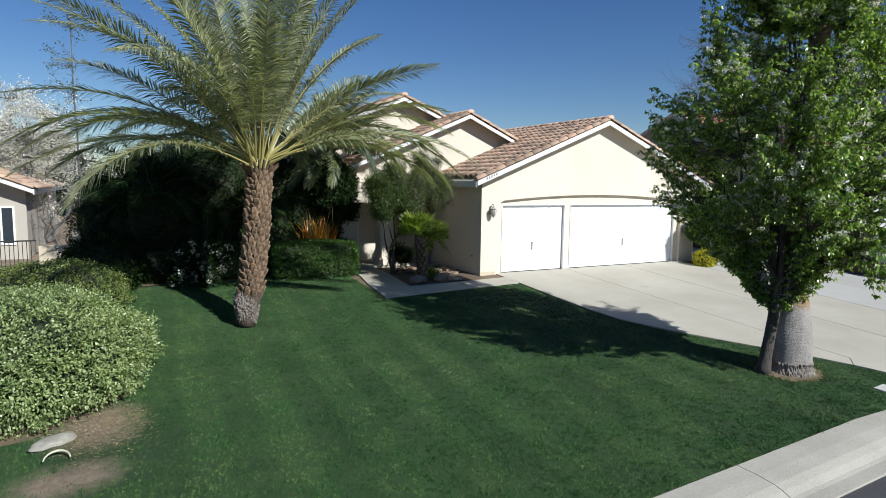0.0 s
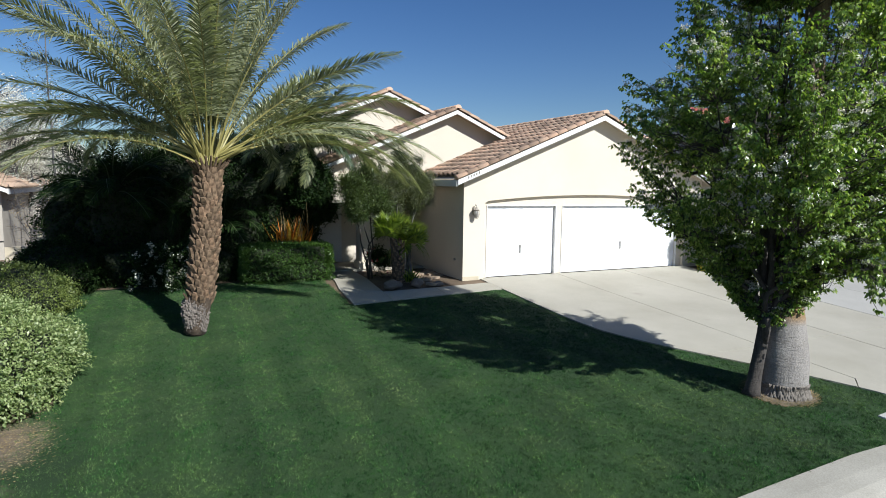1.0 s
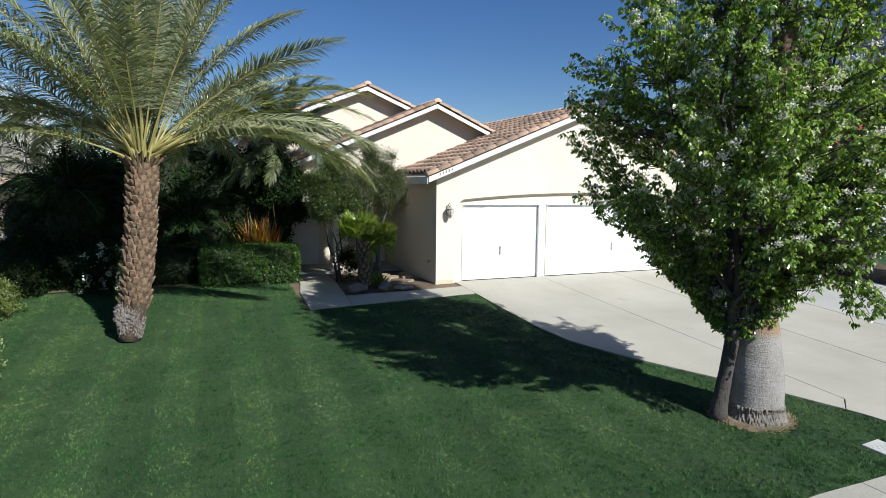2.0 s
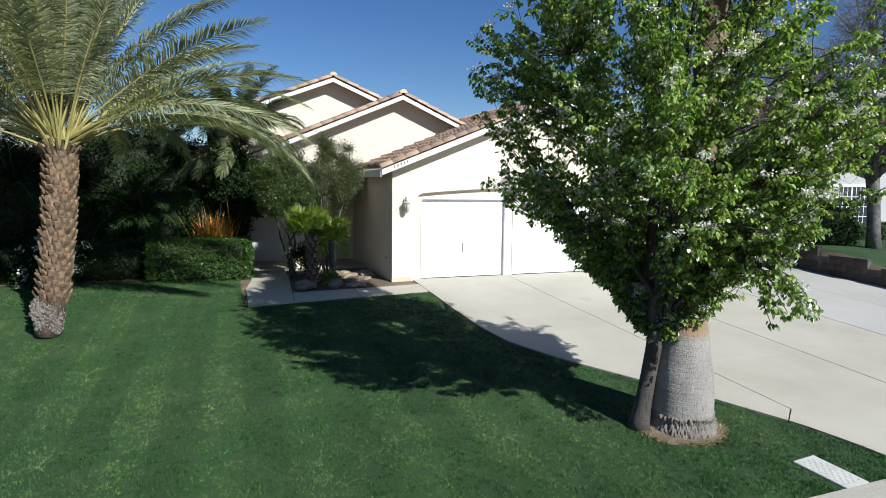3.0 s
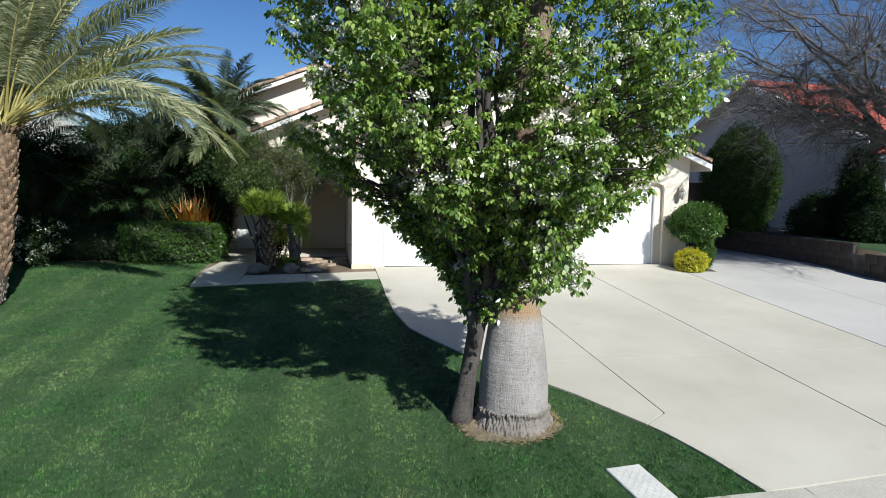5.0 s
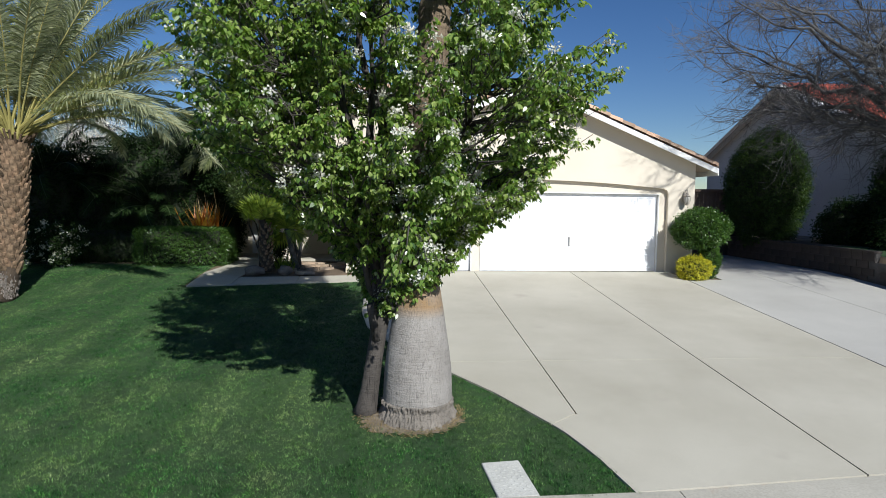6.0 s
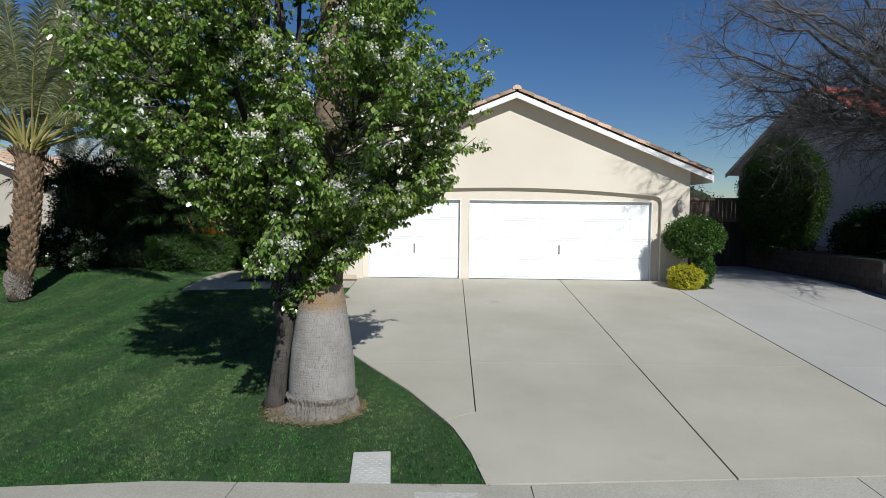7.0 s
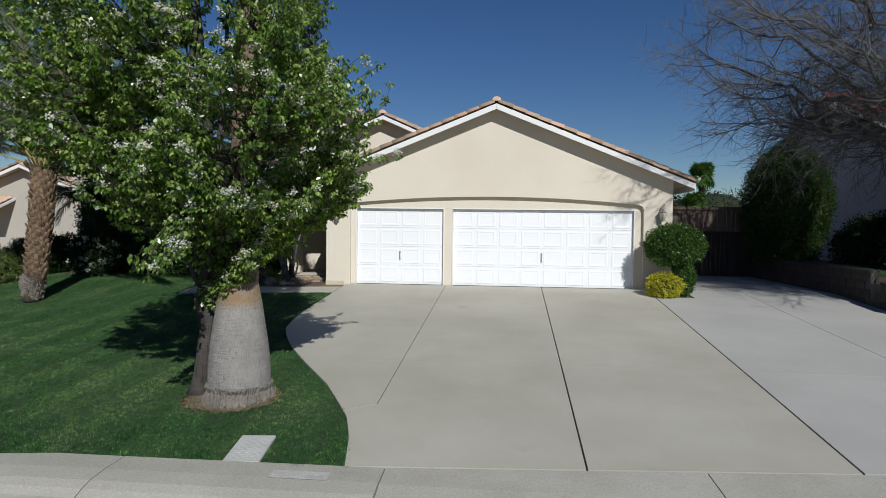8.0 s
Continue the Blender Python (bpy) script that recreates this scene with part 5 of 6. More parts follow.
raw("lower_trunk", *ringed(prof, 72, 0.3, 0.012, FB), FAN_BARK, fan_palm, "grey cracked swollen trunk", True)
prof = [(float(h), float(np.interp(h, (-0.05, 0.04, 0.12, 0.19, 0.22), (0.48, 0.44, 0.4, 0.42, 0.37)))) for h in np.linspace(-0.05, 0.22, 22)]
raw("root_skirt", *ringed(prof, 160, 4.0, 0.05, FB, (0, 0), 0.07), FAN_ROOT, fan_palm, "rough grey root collar")
hs = np.linspace(1.53, 7.15, 170)
prof = [(float(h), float(np.interp(h, (1.53, 1.6, 1.8, 2.6, 5, 8.3), (0.238, 0.232, 0.212, 0.19, 0.175, 0.16)) + np.clip((h - 1.4) / 0.5, 0, 1) * 0.008 * math.sin(h * 70) + 0.01 * noise.noise(Vector((h * 9, 0, 0))))) for h in hs]
raw("upper_trunk", *ringed(prof, 40, 9.0, 0.05, FB - np.array([0.06, 0, 0]), (0.045, 0.0)), FAN_HIGH, fan_palm, "rough brown upper trunk", True)


def fan_leaf(o, aim, size, mat, parent, blades=26, stalk=0.5, spread=3.6, cut=0.55):
    """A fan leaf: narrow blades from one point, joined near the middle, on a stalk."""
    aim = unit(np.asarray(aim, float))
    side = unit(np.cross(aim, (0, 0, 1.0)))
    hub = np.asarray(o) + aim * stalk
    stem = aim
    aim = unit(aim * 0.6 + np.array([0, 0, 0.7 if aim[2] > -0.1 else -0.6]))
    up = np.cross(side, aim)
    quads = []
    for a in np.linspace(-spread / 2, spread / 2, blades):
        d = aim * math.cos(a) + side * math.sin(a)
        L = size * (0.8 + 0.2 * math.cos(a)) * rng.uniform(0.92, 1.05)
        s = unit(np.cross(d, up))
        w = size * spread / blades * 0.4
        m = hub + d * L * cut + up * 0.03 * L
        tip = hub + d * L - np.array([0, 0, 0.12 * L]) + rng.normal(size=3) * 0.015
        quads += [[hub - s * 0.003, hub + s * 0.003, m + s * w + up * w * 0.5, m - s * w], [m - s * w, m + s * w + up * w * 0.5, tip + s * 0.002, tip - s * 0.002]]
    ob = polys("fan_leaf", np.array(quads), 4, mat, parent)
    v, f = tubes([[(*o, 0.012), (*(np.asarray(o) + stem * stalk * 0.5 + (0, 0, 0.03)), 0.01), (*hub, 0.008)]], 5)
    raw("leaf_stalk", v, f, FAN_LEAF, ob)


# Crown out of view; height and spread set to shade walkway and porch.
for k in range(60):
    a, e = k * 2.4, 1.3 - 1.5 * k / 60
    fan_leaf(FB + np.array([0.26, 0, 7.1]), (math.cos(a), math.sin(a), e), 1.0, FAN_LEAF, fan_palm, 20, random.uniform(0.45, 1.15))
bed("root_litter_bed", (11.03, 6.64), (0.56, 0.49), THATCH, "dry tan litter round the two tree bases", 7.0, 0.012, 160, 0.12)
mulch = thing("root_litter", (0, 0, 0), "ring of dry brown litter round the tree bases", "litter", kind="stuff")
n = 1500
a, q = rng.uniform(0, 2 * math.pi, n), np.sqrt(rng.uniform(0.2, 1, n)) * 0.64
px, py = 11.05 + np.cos(a) * q, 6.66 + np.sin(a) * q * 0.9
P = np.stack([px, py, gz(px, py) + rng.uniform(0.0, 0.02, n)], 1)
D = np.stack([np.cos(a + 1), np.sin(a + 1), rng.uniform(-0.1, 0.5, n)], 1) + rng.normal(size=(n, 3)) * 0.3
leaves("dry_litter", P, D, np.tile([0, 0, 1.0], (n, 1)), 0.06, 0.009, DEAD_LEAF, mulch)


# ---- planting by the porch ----
small_fan = thing("small_fan_palm", (0, 0, 0), "two-stemmed fan palm with bright green leaves in the entry bed", "palm tree")
S1, S2 = np.array([7.7, 15.55, 0.0]), np.array([8.36, 16.3, 0.0])
v, f = tubes([[(*S1, 0.16), (S1[0] - 0.03, S1[1] + 0.02, 0.5, 0.13), (S1[0] - 0.12, S1[1] + 0.1, 1.32, 0.09)]], 12)
raw("trunk", v, f, DATE_CORE, small_fan, "shaggy dark trunk", True)
v, f = tubes([[(*S2, 0.11), (8.32, 16.25, 0.15, 0.085), (8.24, 16.1, 0.6, 0.065), (8.16, 15.9, 1.1, 0.06)]], 10)
raw("trunk", v, f, GREY_TWIG, small_fan, "pale grey leaning trunk", True)
for k in range(60):
    a = k * 2.4
    h = 0.05 + 1.2 * k / 60
    q = S1 + np.array([math.cos(a) * 0.15, math.sin(a) * 0.15, h])
    shared("boot", BOOT, small_fan, frame_matrix(Vector(q), Vector((-math.sin(a), math.cos(a), 0)), Vector((math.cos(a), math.sin(a), 0)), Vector((0, 0, 1))) @ Matrix.Diagonal((0.6, 0.6, 0.6, 1)))
for k in range(13):
    a, e = k * 2.4, 1.1 - 1.3 * k / 13
    fan_leaf((S1[0] - 0.12, S1[1] + 0.1, 1.32), (math.cos(a), math.sin(a) - 0.15, e + 0.25), 0.5, FAN_LEAF, small_fan, 34, 0.36)
for k in range(12):
    a, e = k * 2.4 + 0.7, 0.9 - 1.5 * k / 12
    fan_leaf((8.16, 15.9, 1.1), (math.cos(a), math.sin(a) - 0.2, e + 0.1), 0.52, FAN_LEAF, small_fan, 34, 0.32)


def loose_tree(name, base, stems, tip_fn, count, leafmat, label, bark, per=9, L=0.06, W=0.016, category="tree", spread=0.07, droop=0.2, stem_r=0.05, twig_r=0.01, flowers=None, sprig=0.6):
    """A tree of given stems, twigs to random places within its crown, and leaves on the twigs' ends."""
    tree = thing(name, (0, 0, 0), label, category)
    lines = [curve_to(base + rng.normal(size=3) * (0.05, 0.05, 0), s, stem_r, stem_r * 0.25, 0, 0.05, 9, 0.1) for s in stems]
    anch = np.concatenate(lines)
    tw, ends = [], []
    for _ in range(count):
        p = tip_fn()
        cost = np.linalg.norm(anch[:, :3] - p, axis=1) + 0.8 * np.maximum(anch[:, 2] - p[2] + 0.1, 0)
        b = anch[np.argmin(cost)]
        t = curve_to(b[:3], p, min(twig_r, b[3]), 0.003, 0, 0.03, 5, 0.04)
        tw.append(t)
    v, f = tubes(lines, 7)
    raw("trunk", v, f, bark, tree, "", True)
    v, f = tubes(tw, 4)
    tagged(raw("twig_growth", v, f, bark, tree), kind="stuff")
    if leafmat:
        C, O = [], []
        for t in tw:
            Lt = np.linalg.norm(t[-1, :3] - t[0, :3])
            for s in np.linspace(max(0, 1 - sprig / max(Lt, 0.1)), 1, 5):
                C.append([np.interp(s, np.linspace(0, 1, 5), t[:, c]) for c in range(3)])
                O.append(unit(t[-1, :3] - t[0, :3]))
        leaves("crown", *tufts(np.array(C), per, spread, L, W, np.array(O), droop), leafmat, tree)
    if flowers:
        B = np.array([t[-1 - k % 3, :3] for k, t in enumerate(tw) if random.random() < flowers[0]])
        petals = np.repeat(B, flowers[1], 0) + rng.normal(size=(len(B) * flowers[1], 3)) * flowers[2]
        leaves("blossom", petals, sphere_dirs(len(petals)), sphere_dirs(len(petals)), flowers[3], flowers[3], flowers[4], tree, "", 0.15)
    return tree


def in_ball(c, r, inner=0.3, zmin=-9):
    def fn():
        while True:
            d = sphere_dirs(1)[0] * random.uniform(inner, 1.0) ** 0.5
            p = np.array(c) + d * np.array(r) * (0.82 + 0.7 * noise.noise(Vector(d) * 2.1 + Vector(c)))
            if noise.noise(Vector(p) * 1.4) > -0.22 and p[2] > zmin:
                return p
    return fn


def in_balls(*balls):
    fns = [in_ball(c, r) for c, r in balls]
    return lambda: random.choice(fns)()


loose_tree("olive_shrub_tree", np.array([8.25, 16.8, 0.0]), [np.array(p) for p in ((7.6, 16.7, 3.0), (8.2, 16.8, 3.5), (8.9, 16.9, 3.4), (8.0, 16.4, 3.0), (8.8, 16.5, 2.7))],
                   in_balls(((7.75, 16.75, 2.75), (0.7, 0.65, 0.85)), ((8.35, 16.85, 3.0), (0.7, 0.65, 0.85)), ((8.75, 16.75, 2.6), (0.62, 0.55, 0.8))), 1900, OLIVE_LEAF, "loose grey-green narrow-leaved small tree by the porch", GREY_TWIG, 9, 0.07, 0.014, stem_r=0.045, spread=0.07, sprig=0.45)
loose_tree("leafy_shrub_tree", np.array([7.35, 16.9, 0.0]), [np.array(p) for p in ((6.6, 16.6, 2.7), (7.3, 16.7, 3.1), (6.95, 16.4, 2.2), (7.5, 16.4, 2.4))],
           in_balls(((6.75, 16.7, 2.6), (0.5, 0.5, 0.45)), ((7.2, 16.65, 2.95), (0.55, 0.5, 0.5)), ((7.4, 16.5, 2.2), (0.55, 0.45, 0.6)), ((6.9, 16.5, 2.05), (0.4, 0.4, 0.4)), ((7.7, 16.5, 1.8), (0.4, 0.4, 0.5))), 950, SHRUB_LEAF,
           "slender shrub with dark green leaves by the walkway", BARK, 10, 0.075, 0.02, stem_r=0.03, sprig=0.4)
loose_tree("rose_bush", np.array([7.55, 17.2, 0.0]), [np.array(p) for p in ((7.4, 17.1, 0.7), (7.7, 17.2, 0.8), (7.9, 17.0, 0.6))], in_ball((7.65, 17.1, 0.5), (0.5, 0.4, 0.4)), 90, SHADE_DARK_LEAF,
                  "small rose bush with red flowers beside the porch column", BARK, 8, 0.05, 0.035, "shrub", stem_r=0.012, twig_r=0.006, flowers=(0.16, 14, 0.02, 0.035, RED_FLOWER))
loose_tree("white_flower_bush", np.array([1.9, 16.95, -0.05]), [np.array(p) for p in ((1.4, 16.8, 0.9), (2.0, 16.9, 1.1), (2.4, 17.0, 0.9), (1.7, 16.6, 0.7))], in_ball((1.95, 16.85, 0.55), (0.9, 0.5, 0.6)), 240, SHADE_DARK_LEAF,
                        "shaded bush with white flowers behind the date palm", BARK, 8, 0.06, 0.04, "shrub", stem_r=0.015, twig_r=0.007, flowers=(0.4, 18, 0.03, 0.05, FLOWER))

flax = thing("orange_flax", (0, 0, 0), "orange and yellow strap-leaved flax behind the hedge", "plant")
for k, (n, mat, lo, hi) in enumerate(((110, FLAX_LEAF, 0.45, 1.0), (40, DEAD_LEAF, 0.8, 1.5))):
    a = rng.uniform(0, 2 * math.pi, n)
    q = rng.uniform(0.2, 1.0, n)
    D = np.stack([np.cos(a) * q, np.sin(a) * q, np.ones(n)], 1)
    leaves("leaf_clump", np.tile([5.45, 18.3, 0.82], (n, 1)) + rng.normal(size=(n, 3)) * (0.22, 0.08, 0.05), D, np.stack([np.cos(a), np.sin(a), 0.2 * np.ones(n)], 1), rng.uniform(lo, hi, n), 0.055 if k == 0 else 0.025, mat, flax)

# dark feather palms in the shade behind the hedge
for name, base, h, n, length, seed in (("shade_palm", (3.6, 19.3), 1.5, 34, 2.0, 1), ("shade_palm", (1.9, 20.2), 1.9, 40, 2.2, 2), ("shade_palm", (2.9, 21.2), 2.6, 40, 2.3, 4), ("shade_palm", (0.75, 18.8), 2.4, 36, 2.0, 7), ("tall_palm", (6.05, 18.95), 3.9, 44, 2.1, 5)):
    tall = name == "tall_palm"
    palm = thing(name, (0, 0, 0), "feather palm rising behind the porch roof" if tall else "dark feather palm in the shade behind the hedge", "palm tree", "" if tall else "shade palms")
    v, f = tubes([[(base[0], base[1], -0.1, 0.13), (base[0] + 0.05, base[1], h * 0.6, 0.11), (base[0], base[1], h, 0.12)]], 10)
    raw("trunk", v, f, DATE_CORE, palm, "", True)
    sp = []
    for k in range(n):
        q = k / n
        sp.append((k * 2.4 + seed, radians(84 - 75 * q + random.uniform(-8, 8)), radians(40 + 60 * q + random.uniform(-10, 20)), length * random.uniform(0.85, 1.1), False))
    if tall:
        sp += [(a, radians(-30), radians(48), 1.9, True) for a in (-1.5, -2.1, -2.6)]
    feather_palm(palm, (base[0], base[1], h), sp, (SHADE_FROND if tall else SHADE_DARK_LEAF, OLIVE_LEAF), 0.36, 80 if tall else 44, plain("green_stalk", (0.06, 0.08, 0.03), 0.5))
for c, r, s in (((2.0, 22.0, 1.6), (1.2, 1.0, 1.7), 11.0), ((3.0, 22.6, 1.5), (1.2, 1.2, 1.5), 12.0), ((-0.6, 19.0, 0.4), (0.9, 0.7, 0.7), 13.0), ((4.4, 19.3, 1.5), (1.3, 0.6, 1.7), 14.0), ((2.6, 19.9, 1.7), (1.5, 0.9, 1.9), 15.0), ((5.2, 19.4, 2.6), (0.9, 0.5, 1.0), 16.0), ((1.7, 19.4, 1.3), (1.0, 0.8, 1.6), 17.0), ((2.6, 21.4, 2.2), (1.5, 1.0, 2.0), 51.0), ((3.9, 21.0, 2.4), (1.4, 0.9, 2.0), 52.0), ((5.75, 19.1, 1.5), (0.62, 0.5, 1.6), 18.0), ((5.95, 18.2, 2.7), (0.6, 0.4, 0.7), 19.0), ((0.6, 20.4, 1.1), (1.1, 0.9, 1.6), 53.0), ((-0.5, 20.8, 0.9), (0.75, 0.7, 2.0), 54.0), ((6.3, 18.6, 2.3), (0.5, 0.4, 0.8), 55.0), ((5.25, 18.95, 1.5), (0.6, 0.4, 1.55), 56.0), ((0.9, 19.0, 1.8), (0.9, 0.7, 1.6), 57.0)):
    shrub("shade_shrub", c, r, 1200, 6, 0.09, 0.05, SHADE_DARK_LEAF, "tall dark shrub in the shade beside the house", wob=0.25, seed=s, group="shade shrubs", spread=0.07)


def rock(name, c, r, seed, label, mat=STONE, turn=0.0):
    bm = bmesh.new()
    bmesh.ops.create_icosphere(bm, subdivisions=3, radius=1)
    for vv in bm.verts:
        d = vv.co.copy()
        k = 1 + 0.3 * noise.noise(d * 1.6 + Vector((seed, 0, 0))) + 0.08 * noise.noise(d * 6)
        vv.co = Vector(c) + Matrix.Rotation(turn, 3, "Z") @ Vector((d.x * r[0] * k, d.y * r[1] * k, d.z * r[2] * k))
    return tagged(part(name, bm, mat, None, "", True), label, "rock")


rock("rock", (7.45, 15.3, 0.05), (0.26, 0.15, 0.13), 1.0, "grey-brown boulder in the entry bed")
rock("rock", (8.2, 15.38, 0.05), (0.17, 0.14, 0.14), 2.0, "dark reddish boulder in the entry bed")
rock("rock", (8.75, 15.3, 0.0), (0.22, 0.12, 0.06), 3.0, "flat tan rock in the entry bed")
rock("flat_rock", (-0.93, 9.95, z_at(-0.93, 9.95)), (0.33, 0.2, 0.06), 5.0, "flat grey stone at the bush's foot", rough_surface("grey_slab", (0.24, 0.225, 0.19), (0.36, 0.34, 0.29), 4, 30, 0.9, 0.5, 0.006), 0.6)
n = 1600
a, q = rng.uniform(0, 2 * math.pi, n), np.sqrt(rng.uniform(0, 1, n))
px, py = -0.3 + np.cos(a) * q * 0.62 + rng.normal(size=n) * 0.12, 10.0 + np.sin(a) * q * 0.85 + rng.normal(size=n) * 0.2
D = np.stack([np.cos(a * 7), np.sin(a * 7), rng.uniform(-0.1, 0.3, n)], 1)
fallen = thing("leaf_litter", (0, 0, 0), "dry tan leaf litter on worn grass beside the bush", "litter", kind="stuff")
leaves("dry_leaf", np.stack([px, py, gz(px, py) + rng.uniform(0.0, 0.018, n)], 1), D, np.tile([0, 0, 1.0], (n, 1)) + rng.normal(size=(n, 3)) * 0.3, rng.uniform(0.02, 0.055, n), rng.uniform(0.004, 0.013, n), STRAW_LEAF, fallen)
v, f = tubes([[(-0.85 + 0.16 * math.cos(a), 9.25 + 0.2 * math.sin(a), z_at(-0.8, 9.3) + 0.03 + 0.05 * math.sin(a), 0.02 - 0.012 * abs(a - 1.6) / 1.6) for a in np.linspace(0.1, 3.1, 9)]], 6)
tagged(raw("fallen_frond_base", v, f, plain("pale_sheath", (0.55, 0.53, 0.4), 0.7), None, "", True), "curved pale fallen palm sheath on the grass", "plant litter")
flagging = thing("flagstones", (0, 0, 0), "uneven tan flagstones in the soil bed by the garage", "paving", kind="structure")
for k in range(22):
    c = (random.uniform(8.0, 9.55), random.uniform(15.25, 17.6))
    pts = [(c[0] + math.cos(a) * random.uniform(0.13, 0.22), c[1] + math.sin(a) * random.uniform(0.1, 0.17)) for a in np.linspace(0, 2 * math.pi, 7, endpoint=False)]
    part("flagstone", prism(pts, "z", -0.03, 0.03 + random.uniform(0, 0.02)), FLAG, flagging)
fern = thing("strap_plant", (0, 0, 0), "small bright green strap-leaved plant at the fan palm's foot", "plant")
n = 90
a = rng.uniform(0, 2 * math.pi, n)
D = np.stack([np.cos(a) * rng.uniform(0.3, 1.0, n), np.sin(a) * rng.uniform(0.3, 1.0, n), rng.uniform(0.5, 1.2, n)], 1)
leaves("leaf_clump", np.tile([8.15, 15.75, 0.02], (n, 1)) + rng.normal(size=(n, 3)) * (0.1, 0.08, 0.02), D, np.tile([0, 0, 1.0], (n, 1)) + rng.normal(size=(n, 3)) * 0.3, rng.uniform(0.25, 0.5, n), 0.035, FAN_LEAF, fern)

# ---- bare tree over the side drive ----
bare = thing("bare_tree", (0, 0, 0), "large spreading leafless tree with grey twigs beside the driveway", "tree")
TB = np.array([25.9, 14.2, 0.55])
crown = np.array([25.7, 14.3, 3.0])
limbs, level2, level3, fine = [], [], [], []
limbs.append(np.array([(*TB, 0.24), (TB[0] - 0.03, TB[1] + 0.02, 1.2, 0.2), (TB[0] - 0.1, TB[1] + 0.05, 2.2, 0.19), (*crown, 0.2)]))
# From (24.5, 10.5, 5.5) on: unseen limbs added for their shadows.
goals = [(19.9, 15.9, 5.2), (20.3, 14.4, 7.2), (21.6, 17.6, 6.6), (22.6, 12.6, 7.8), (23.4, 18.6, 8.0), (25.5, 11.0, 7.8), (29.0, 12.6, 7.2), (30.6, 15.6, 6.6), (28.0, 18.6, 7.6), (25.0, 15.0, 9.2), (21.0, 16.6, 4.4), (22.0, 13.6, 5.6), (23.0, 16.0, 8.6), (20.5, 15.6, 4.3), (21.4, 15.0, 4.0), (19.6, 15.7, 6.1), (19.8, 15.3, 7.2), (22.4, 16.4, 4.3), (20.6, 16.4, 8.2), (24.5, 10.5, 5.5), (23.6, 10.9, 4.4), (22.9, 11.2, 5.2), (24.8, 9.5, 6.5), (26.5, 9.8, 6.0), (24.2, 9.2, 4.8), (23.6, 8.8, 5.7), (25.0, 8.6, 5.3), (24.6, 10.0, 4.2), (20.7, 10.3, 7.0), (20.4, 11.0, 6.8), (21.2, 9.8, 7.3), (20.9, 10.9, 7.7)]
for g in goals:
    limbs.append(curve_to(crown + rng.normal(size=3) * 0.08, np.array(g), 0.09, 0.014, 0, 0.13, 14, 0.5))


def sprout(lines, out, per, lo, hi, r, wide, upward, n=4):
    for ln in lines:
        for _ in range(per):
            k = random.uniform(0.25, 1.0) * (len(ln) - 1)
            i = min(int(k), len(ln) - 2)
            p = ln[i] * (1 - k + i) + ln[i + 1] * (k - i)
            d = unit(ln[-1, :3] - ln[0, :3])
            w = unit(d * 0.8 + rng.normal(size=3) * wide + np.array([0, 0, upward]))
            out.append(curve_to(p[:3], p[:3] + w * random.uniform(lo, hi), min(p[3] * 0.75, r), r * 0.35, random.uniform(0, 0.1), 0.035, n))


sprout(limbs[1:], level2, 14, 0.8, 1.8, 0.02, 0.55, 0.05)
sprout(level2 + limbs[1:], level3, 8, 0.45, 1.1, 0.011, 0.6, 0.08)
sprout(level3, fine, 5, 0.2, 0.6, 0.006, 0.55, 0.12, 3)
v, f = tubes(limbs, 8)
raw("trunk", v, f, GREY_TWIG, bare, "grey trunk and limbs", True)
v, f = tubes(level2, 5)
tagged(raw("branch_growth", v, f, GREY_TWIG, bare), kind="stuff")
v, f = tubes(level3 + fine, 3)
tagged(raw("twig_growth", v, f, GREY_TWIG, bare), kind="stuff")

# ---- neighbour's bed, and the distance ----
shrub("bed_shrub", (25.7, 16.4, 1.5), (0.8, 0.7, 1.0), 1600, 6, 0.1, 0.045, SHADE_DARK_LEAF, "dark loose shrub above the retaining wall", wob=0.3, seed=20.0, group="bed shrubs", spread=0.08)
shrub("bed_shrub", (26.2, 17.0, 2.1), (0.55, 0.5, 1.5), 1400, 6, 0.1, 0.045, SHADE_DARK_LEAF, "tall loose shrub by the neighbour's wall", wob=0.3, seed=21.0, group="bed shrubs", spread=0.08)
shrub("bed_shrub", (25.3, 15.4, 1.15), (0.95, 0.8, 0.7), 1500, 6, 0.09, 0.04, SHADE_DARK_LEAF, "low dark loose shrub above the retaining wall", wob=0.3, seed=24.5, group="bed shrubs", spread=0.08)
shrub("bed_shrub", (25.0, 17.3, 1.2), (0.8, 0.7, 0.8), 1400, 6, 0.09, 0.04, SHADE_DARK_LEAF, "dark loose shrub above the retaining wall", wob=0.3, seed=22.0, group="bed shrubs", spread=0.08)
for k, (x, y) in enumerate(((27.6, 16.2), (28.9, 15.9), (30.2, 15.6))):
    shrub("low_hedge", (x, y, 0.95), (0.62, 0.4, 0.36), 1200, 6, 0.045, 0.025, HEDGE_LEAF, "low clipped hedge under the neighbour's window", "hedge", wob=0.05, seed=23.0 + k, box_like=5, group="low hedges", spread=0.02)
loose_tree("blossom_tree", np.array([-3.2, 30.0, -0.3]), [np.array(p) for p in ((-6, 30, 4.5), (-4, 31, 6), (-2.2, 30, 5), (-1.2, 29.4, 3.4), (-3, 29, 4), (-0.5, 30.5, 3.0))], in_ball((-3.6, 30.2, 3.9), (3.4, 2.2, 3.0), 0.2, 0.8), 900, None,
                     "tree covered in white blossom behind the yard", GREY_TWIG, 2, 0.05, 0.03, stem_r=0.09, twig_r=0.015, flowers=(1.0, 42, 0.17, 0.055, FLOWER), spread=0.15)
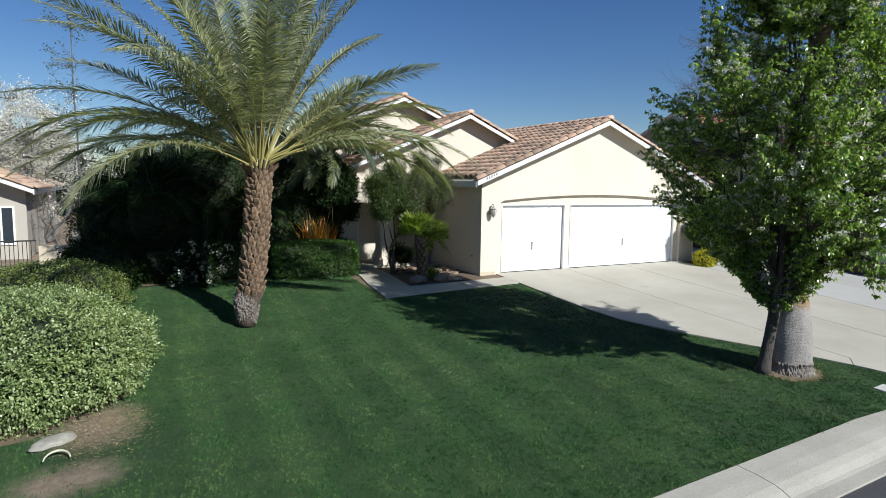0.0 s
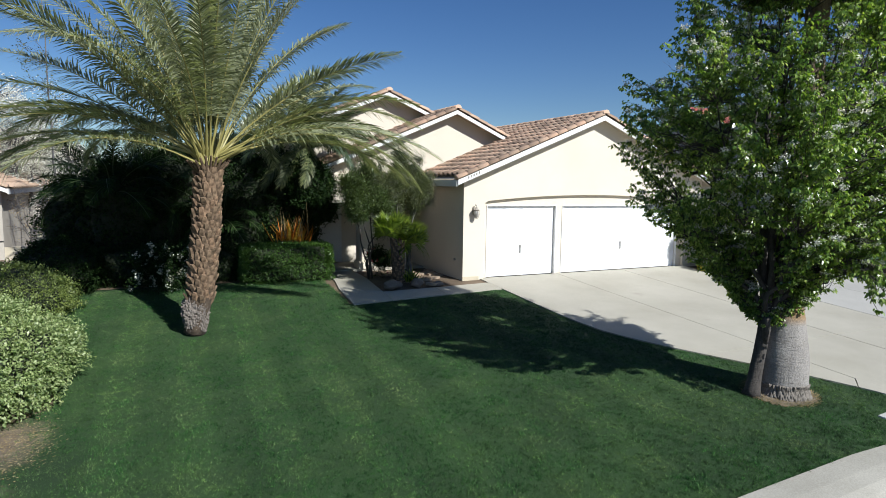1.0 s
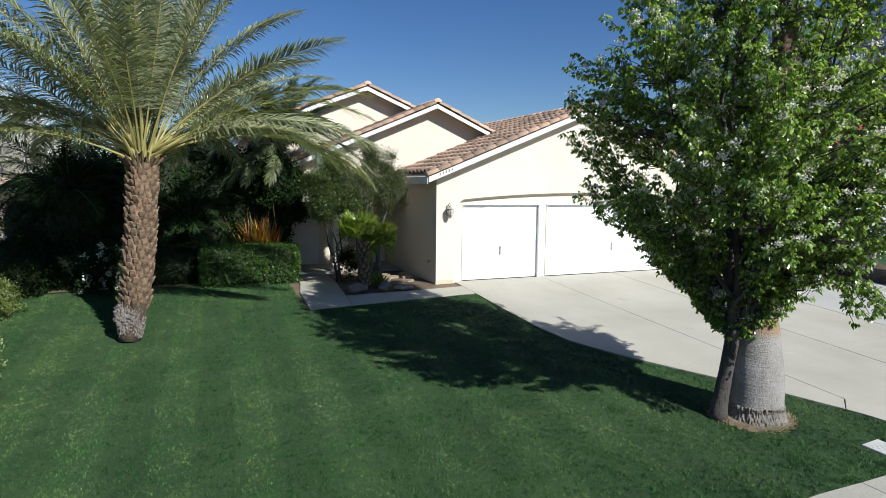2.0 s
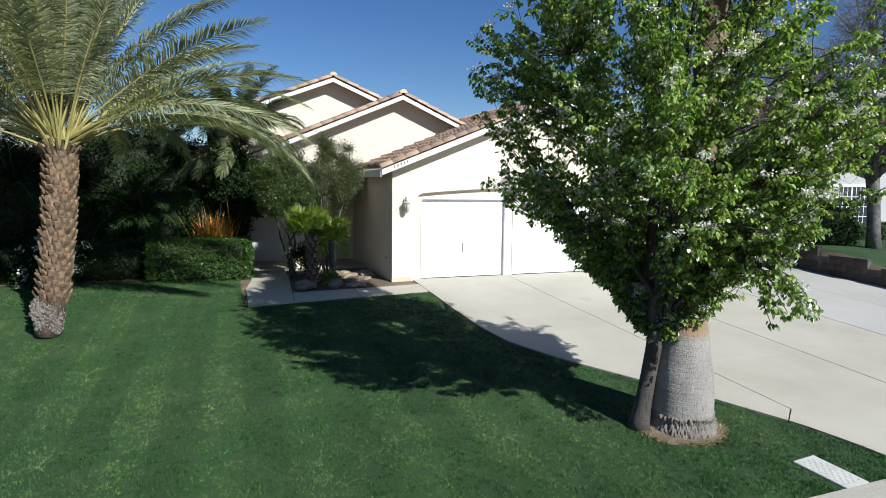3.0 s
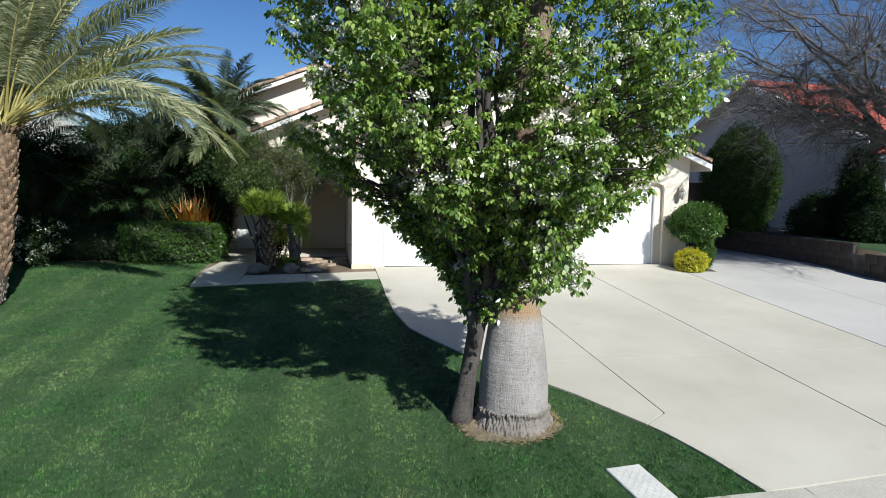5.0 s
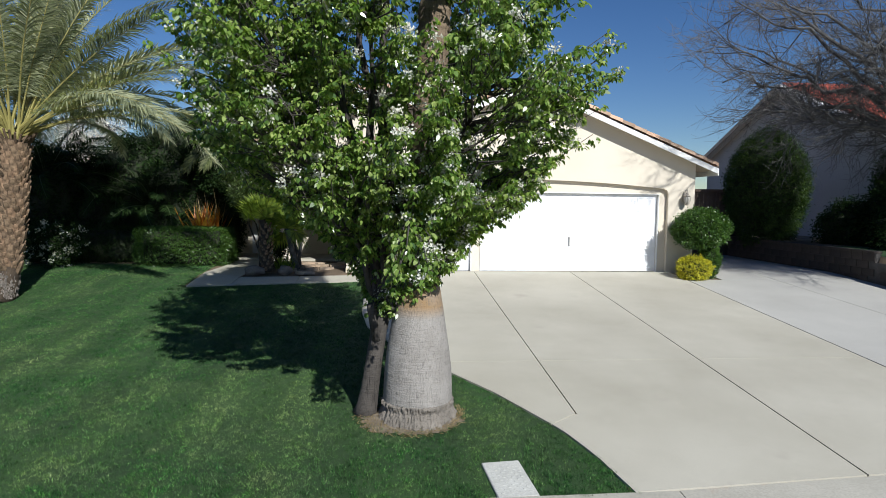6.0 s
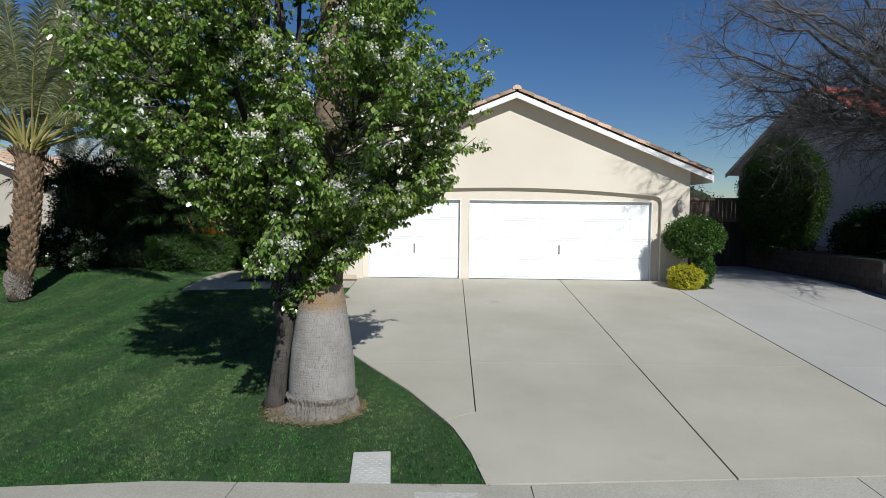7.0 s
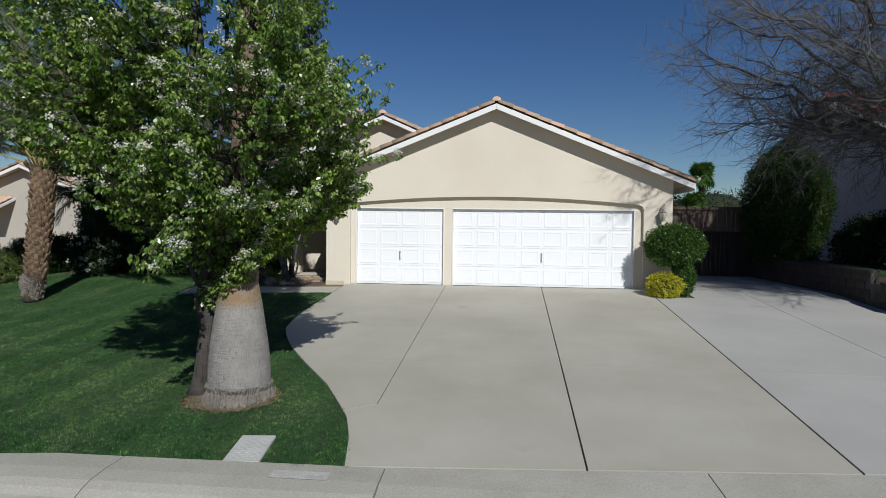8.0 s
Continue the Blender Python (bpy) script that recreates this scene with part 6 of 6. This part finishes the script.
for k, (x, y, h) in enumerate(((-1.8, 25.5, 2.4), (-0.4, 26.5, 2.6), (0.8, 24.8, 2.2))):
    loose_tree("dry_shrub", np.array([x, y, -0.1]), [np.array([x + random.uniform(-1, 1), y + random.uniform(-0.5, 0.5), h * random.uniform(0.7, 1.1)]) for _ in range(7)], in_ball((x, y, h * 0.65), (1.3, 0.9, h * 0.55)), 160, DEAD_LEAF,
               "sparse leafless brown shrub behind the yard", GREY_TWIG, 2, 0.04, 0.02, "shrub", stem_r=0.02, twig_r=0.008)
loose_tree("tall_sparse_sapling", np.array([-1.0, 24.0, -0.1]), [np.array((-1.3, 24.0, 8.8))], lambda: np.array([-1.3 + random.uniform(-0.75, 0.6), 24 + random.uniform(-0.5, 0.5), random.uniform(4.0, 8.9)]), 60, OLIVE_LEAF,
                   "tall thin sapling with sparse leaves", GREY_TWIG, 3, 0.07, 0.045, stem_r=0.045, twig_r=0.008, sprig=0.3)
for x, y, top, size in ((28.6, 43.0, 5.35, 0.8), (27.7, 41.5, 3.2, 0.75)):
    far_palm = thing("far_fan_palm", (0, 0, 0), "distant fan palm above the back fence", "palm tree", "distant fan palms")
    v, f = tubes([[(x, y, -0.2, 0.25), (x, y, top * 0.55, 0.2), (x, y, top, 0.22)]], 10)
    raw("trunk", v, f, FAN_HIGH, far_palm, "", True)
    for k in range(26):
        a, e = k * 2.4, 1.4 - 2.3 * k / 26
        fan_leaf((x, y, top), (math.cos(a), math.sin(a), e), size, HEDGE_LEAF, far_palm, 14, 0.5)
for k, (x, y, s, h) in enumerate(((21.8, 34, 1.3, 2.9), (25.0, 46, 2.5, 2.6), (-14, 50, 5, 5.0), (-6, 55, 5, 5.5), (3, 60, 5, 5.0), (31, 60, 4, 4.0), (25, 62, 4, 3.0), (38, 70, 6, 5.5), (20.8, 60, 3.2, 3.0))):
    shrub("far_tree", (x, y, h * 0.5), (s, s * 0.8, h * 0.6), 900, 5, 0.26, 0.14, DEAD_LEAF if k < 2 else (SHADE_DARK_LEAF if k % 2 else OLIVE_LEAF), "distant tree behind the houses", "tree", wob=0.35, seed=30.0 + k, group="distant trees", spread=0.22)
for k, (x, y) in enumerate(((27.2, 62), (28.6, 62), (30.0, 62))):
    shrub("far_cypress", (x, y, 2.6), (0.4, 0.4, 2.6 - 0.2 * k), 500, 5, 0.2, 0.08, SHADE_DARK_LEAF, "distant slender dark cypress", "tree", wob=0.1, seed=45.0 + k, group="distant cypresses", spread=0.08)

# ---- grass ----
def grass():
    n = 1300000
    x = rng.uniform(-7, 13.1, n)
    y = KERB_BACK - 0.02 + (17.32 - KERB_BACK) * rng.uniform(0, 1, n) ** 1.25
    keep = in_lawn(x, y)
    x, y = x[keep], y[keep]
    n = len(x)
    z = gz(x, y) - 0.014
    a = rng.uniform(0, 2 * math.pi, n)
    lane = np.sign(np.sin((x + 0.03 * y) * math.pi / 0.55))
    cells = rng.uniform(0, 1, (420, 270))
    u, v = (x + 7.5) / 0.055, (y - KERB_BACK + 0.3) / 0.055
    i, j = u.astype(int) % 419, v.astype(int) % 269
    u, v = u % 1, v % 1
    clump = (cells[i, j] * (1 - u) + cells[i + 1, j] * u) * (1 - v) + (cells[i, j + 1] * (1 - u) + cells[i + 1, j + 1] * u) * v
    h = rng.uniform(0.014, 0.03, n) * (0.3 + 1.9 * clump ** 1.5)
    lean = rng.normal(size=(n, 2)) * 0.5 + np.stack([lane * 0.05, lane * 0.14], 1)
    w = rng.uniform(0.002, 0.0046, n)
    c, s = np.cos(a) * w, np.sin(a) * w
    base = np.stack([x, y, z], 1)
    t = base + np.stack([lean[:, 0] * h, lean[:, 1] * h, h], 1)
    side = np.stack([c, s, np.zeros(n)], 1)
    tri = np.stack([base - side, base + side, t], 1)
    ob = polys("grass", tri, 3, GRASS)
    tagged(ob, "mown green lawn grass with faint mowing lanes", "grass", kind="stuff")


grass()
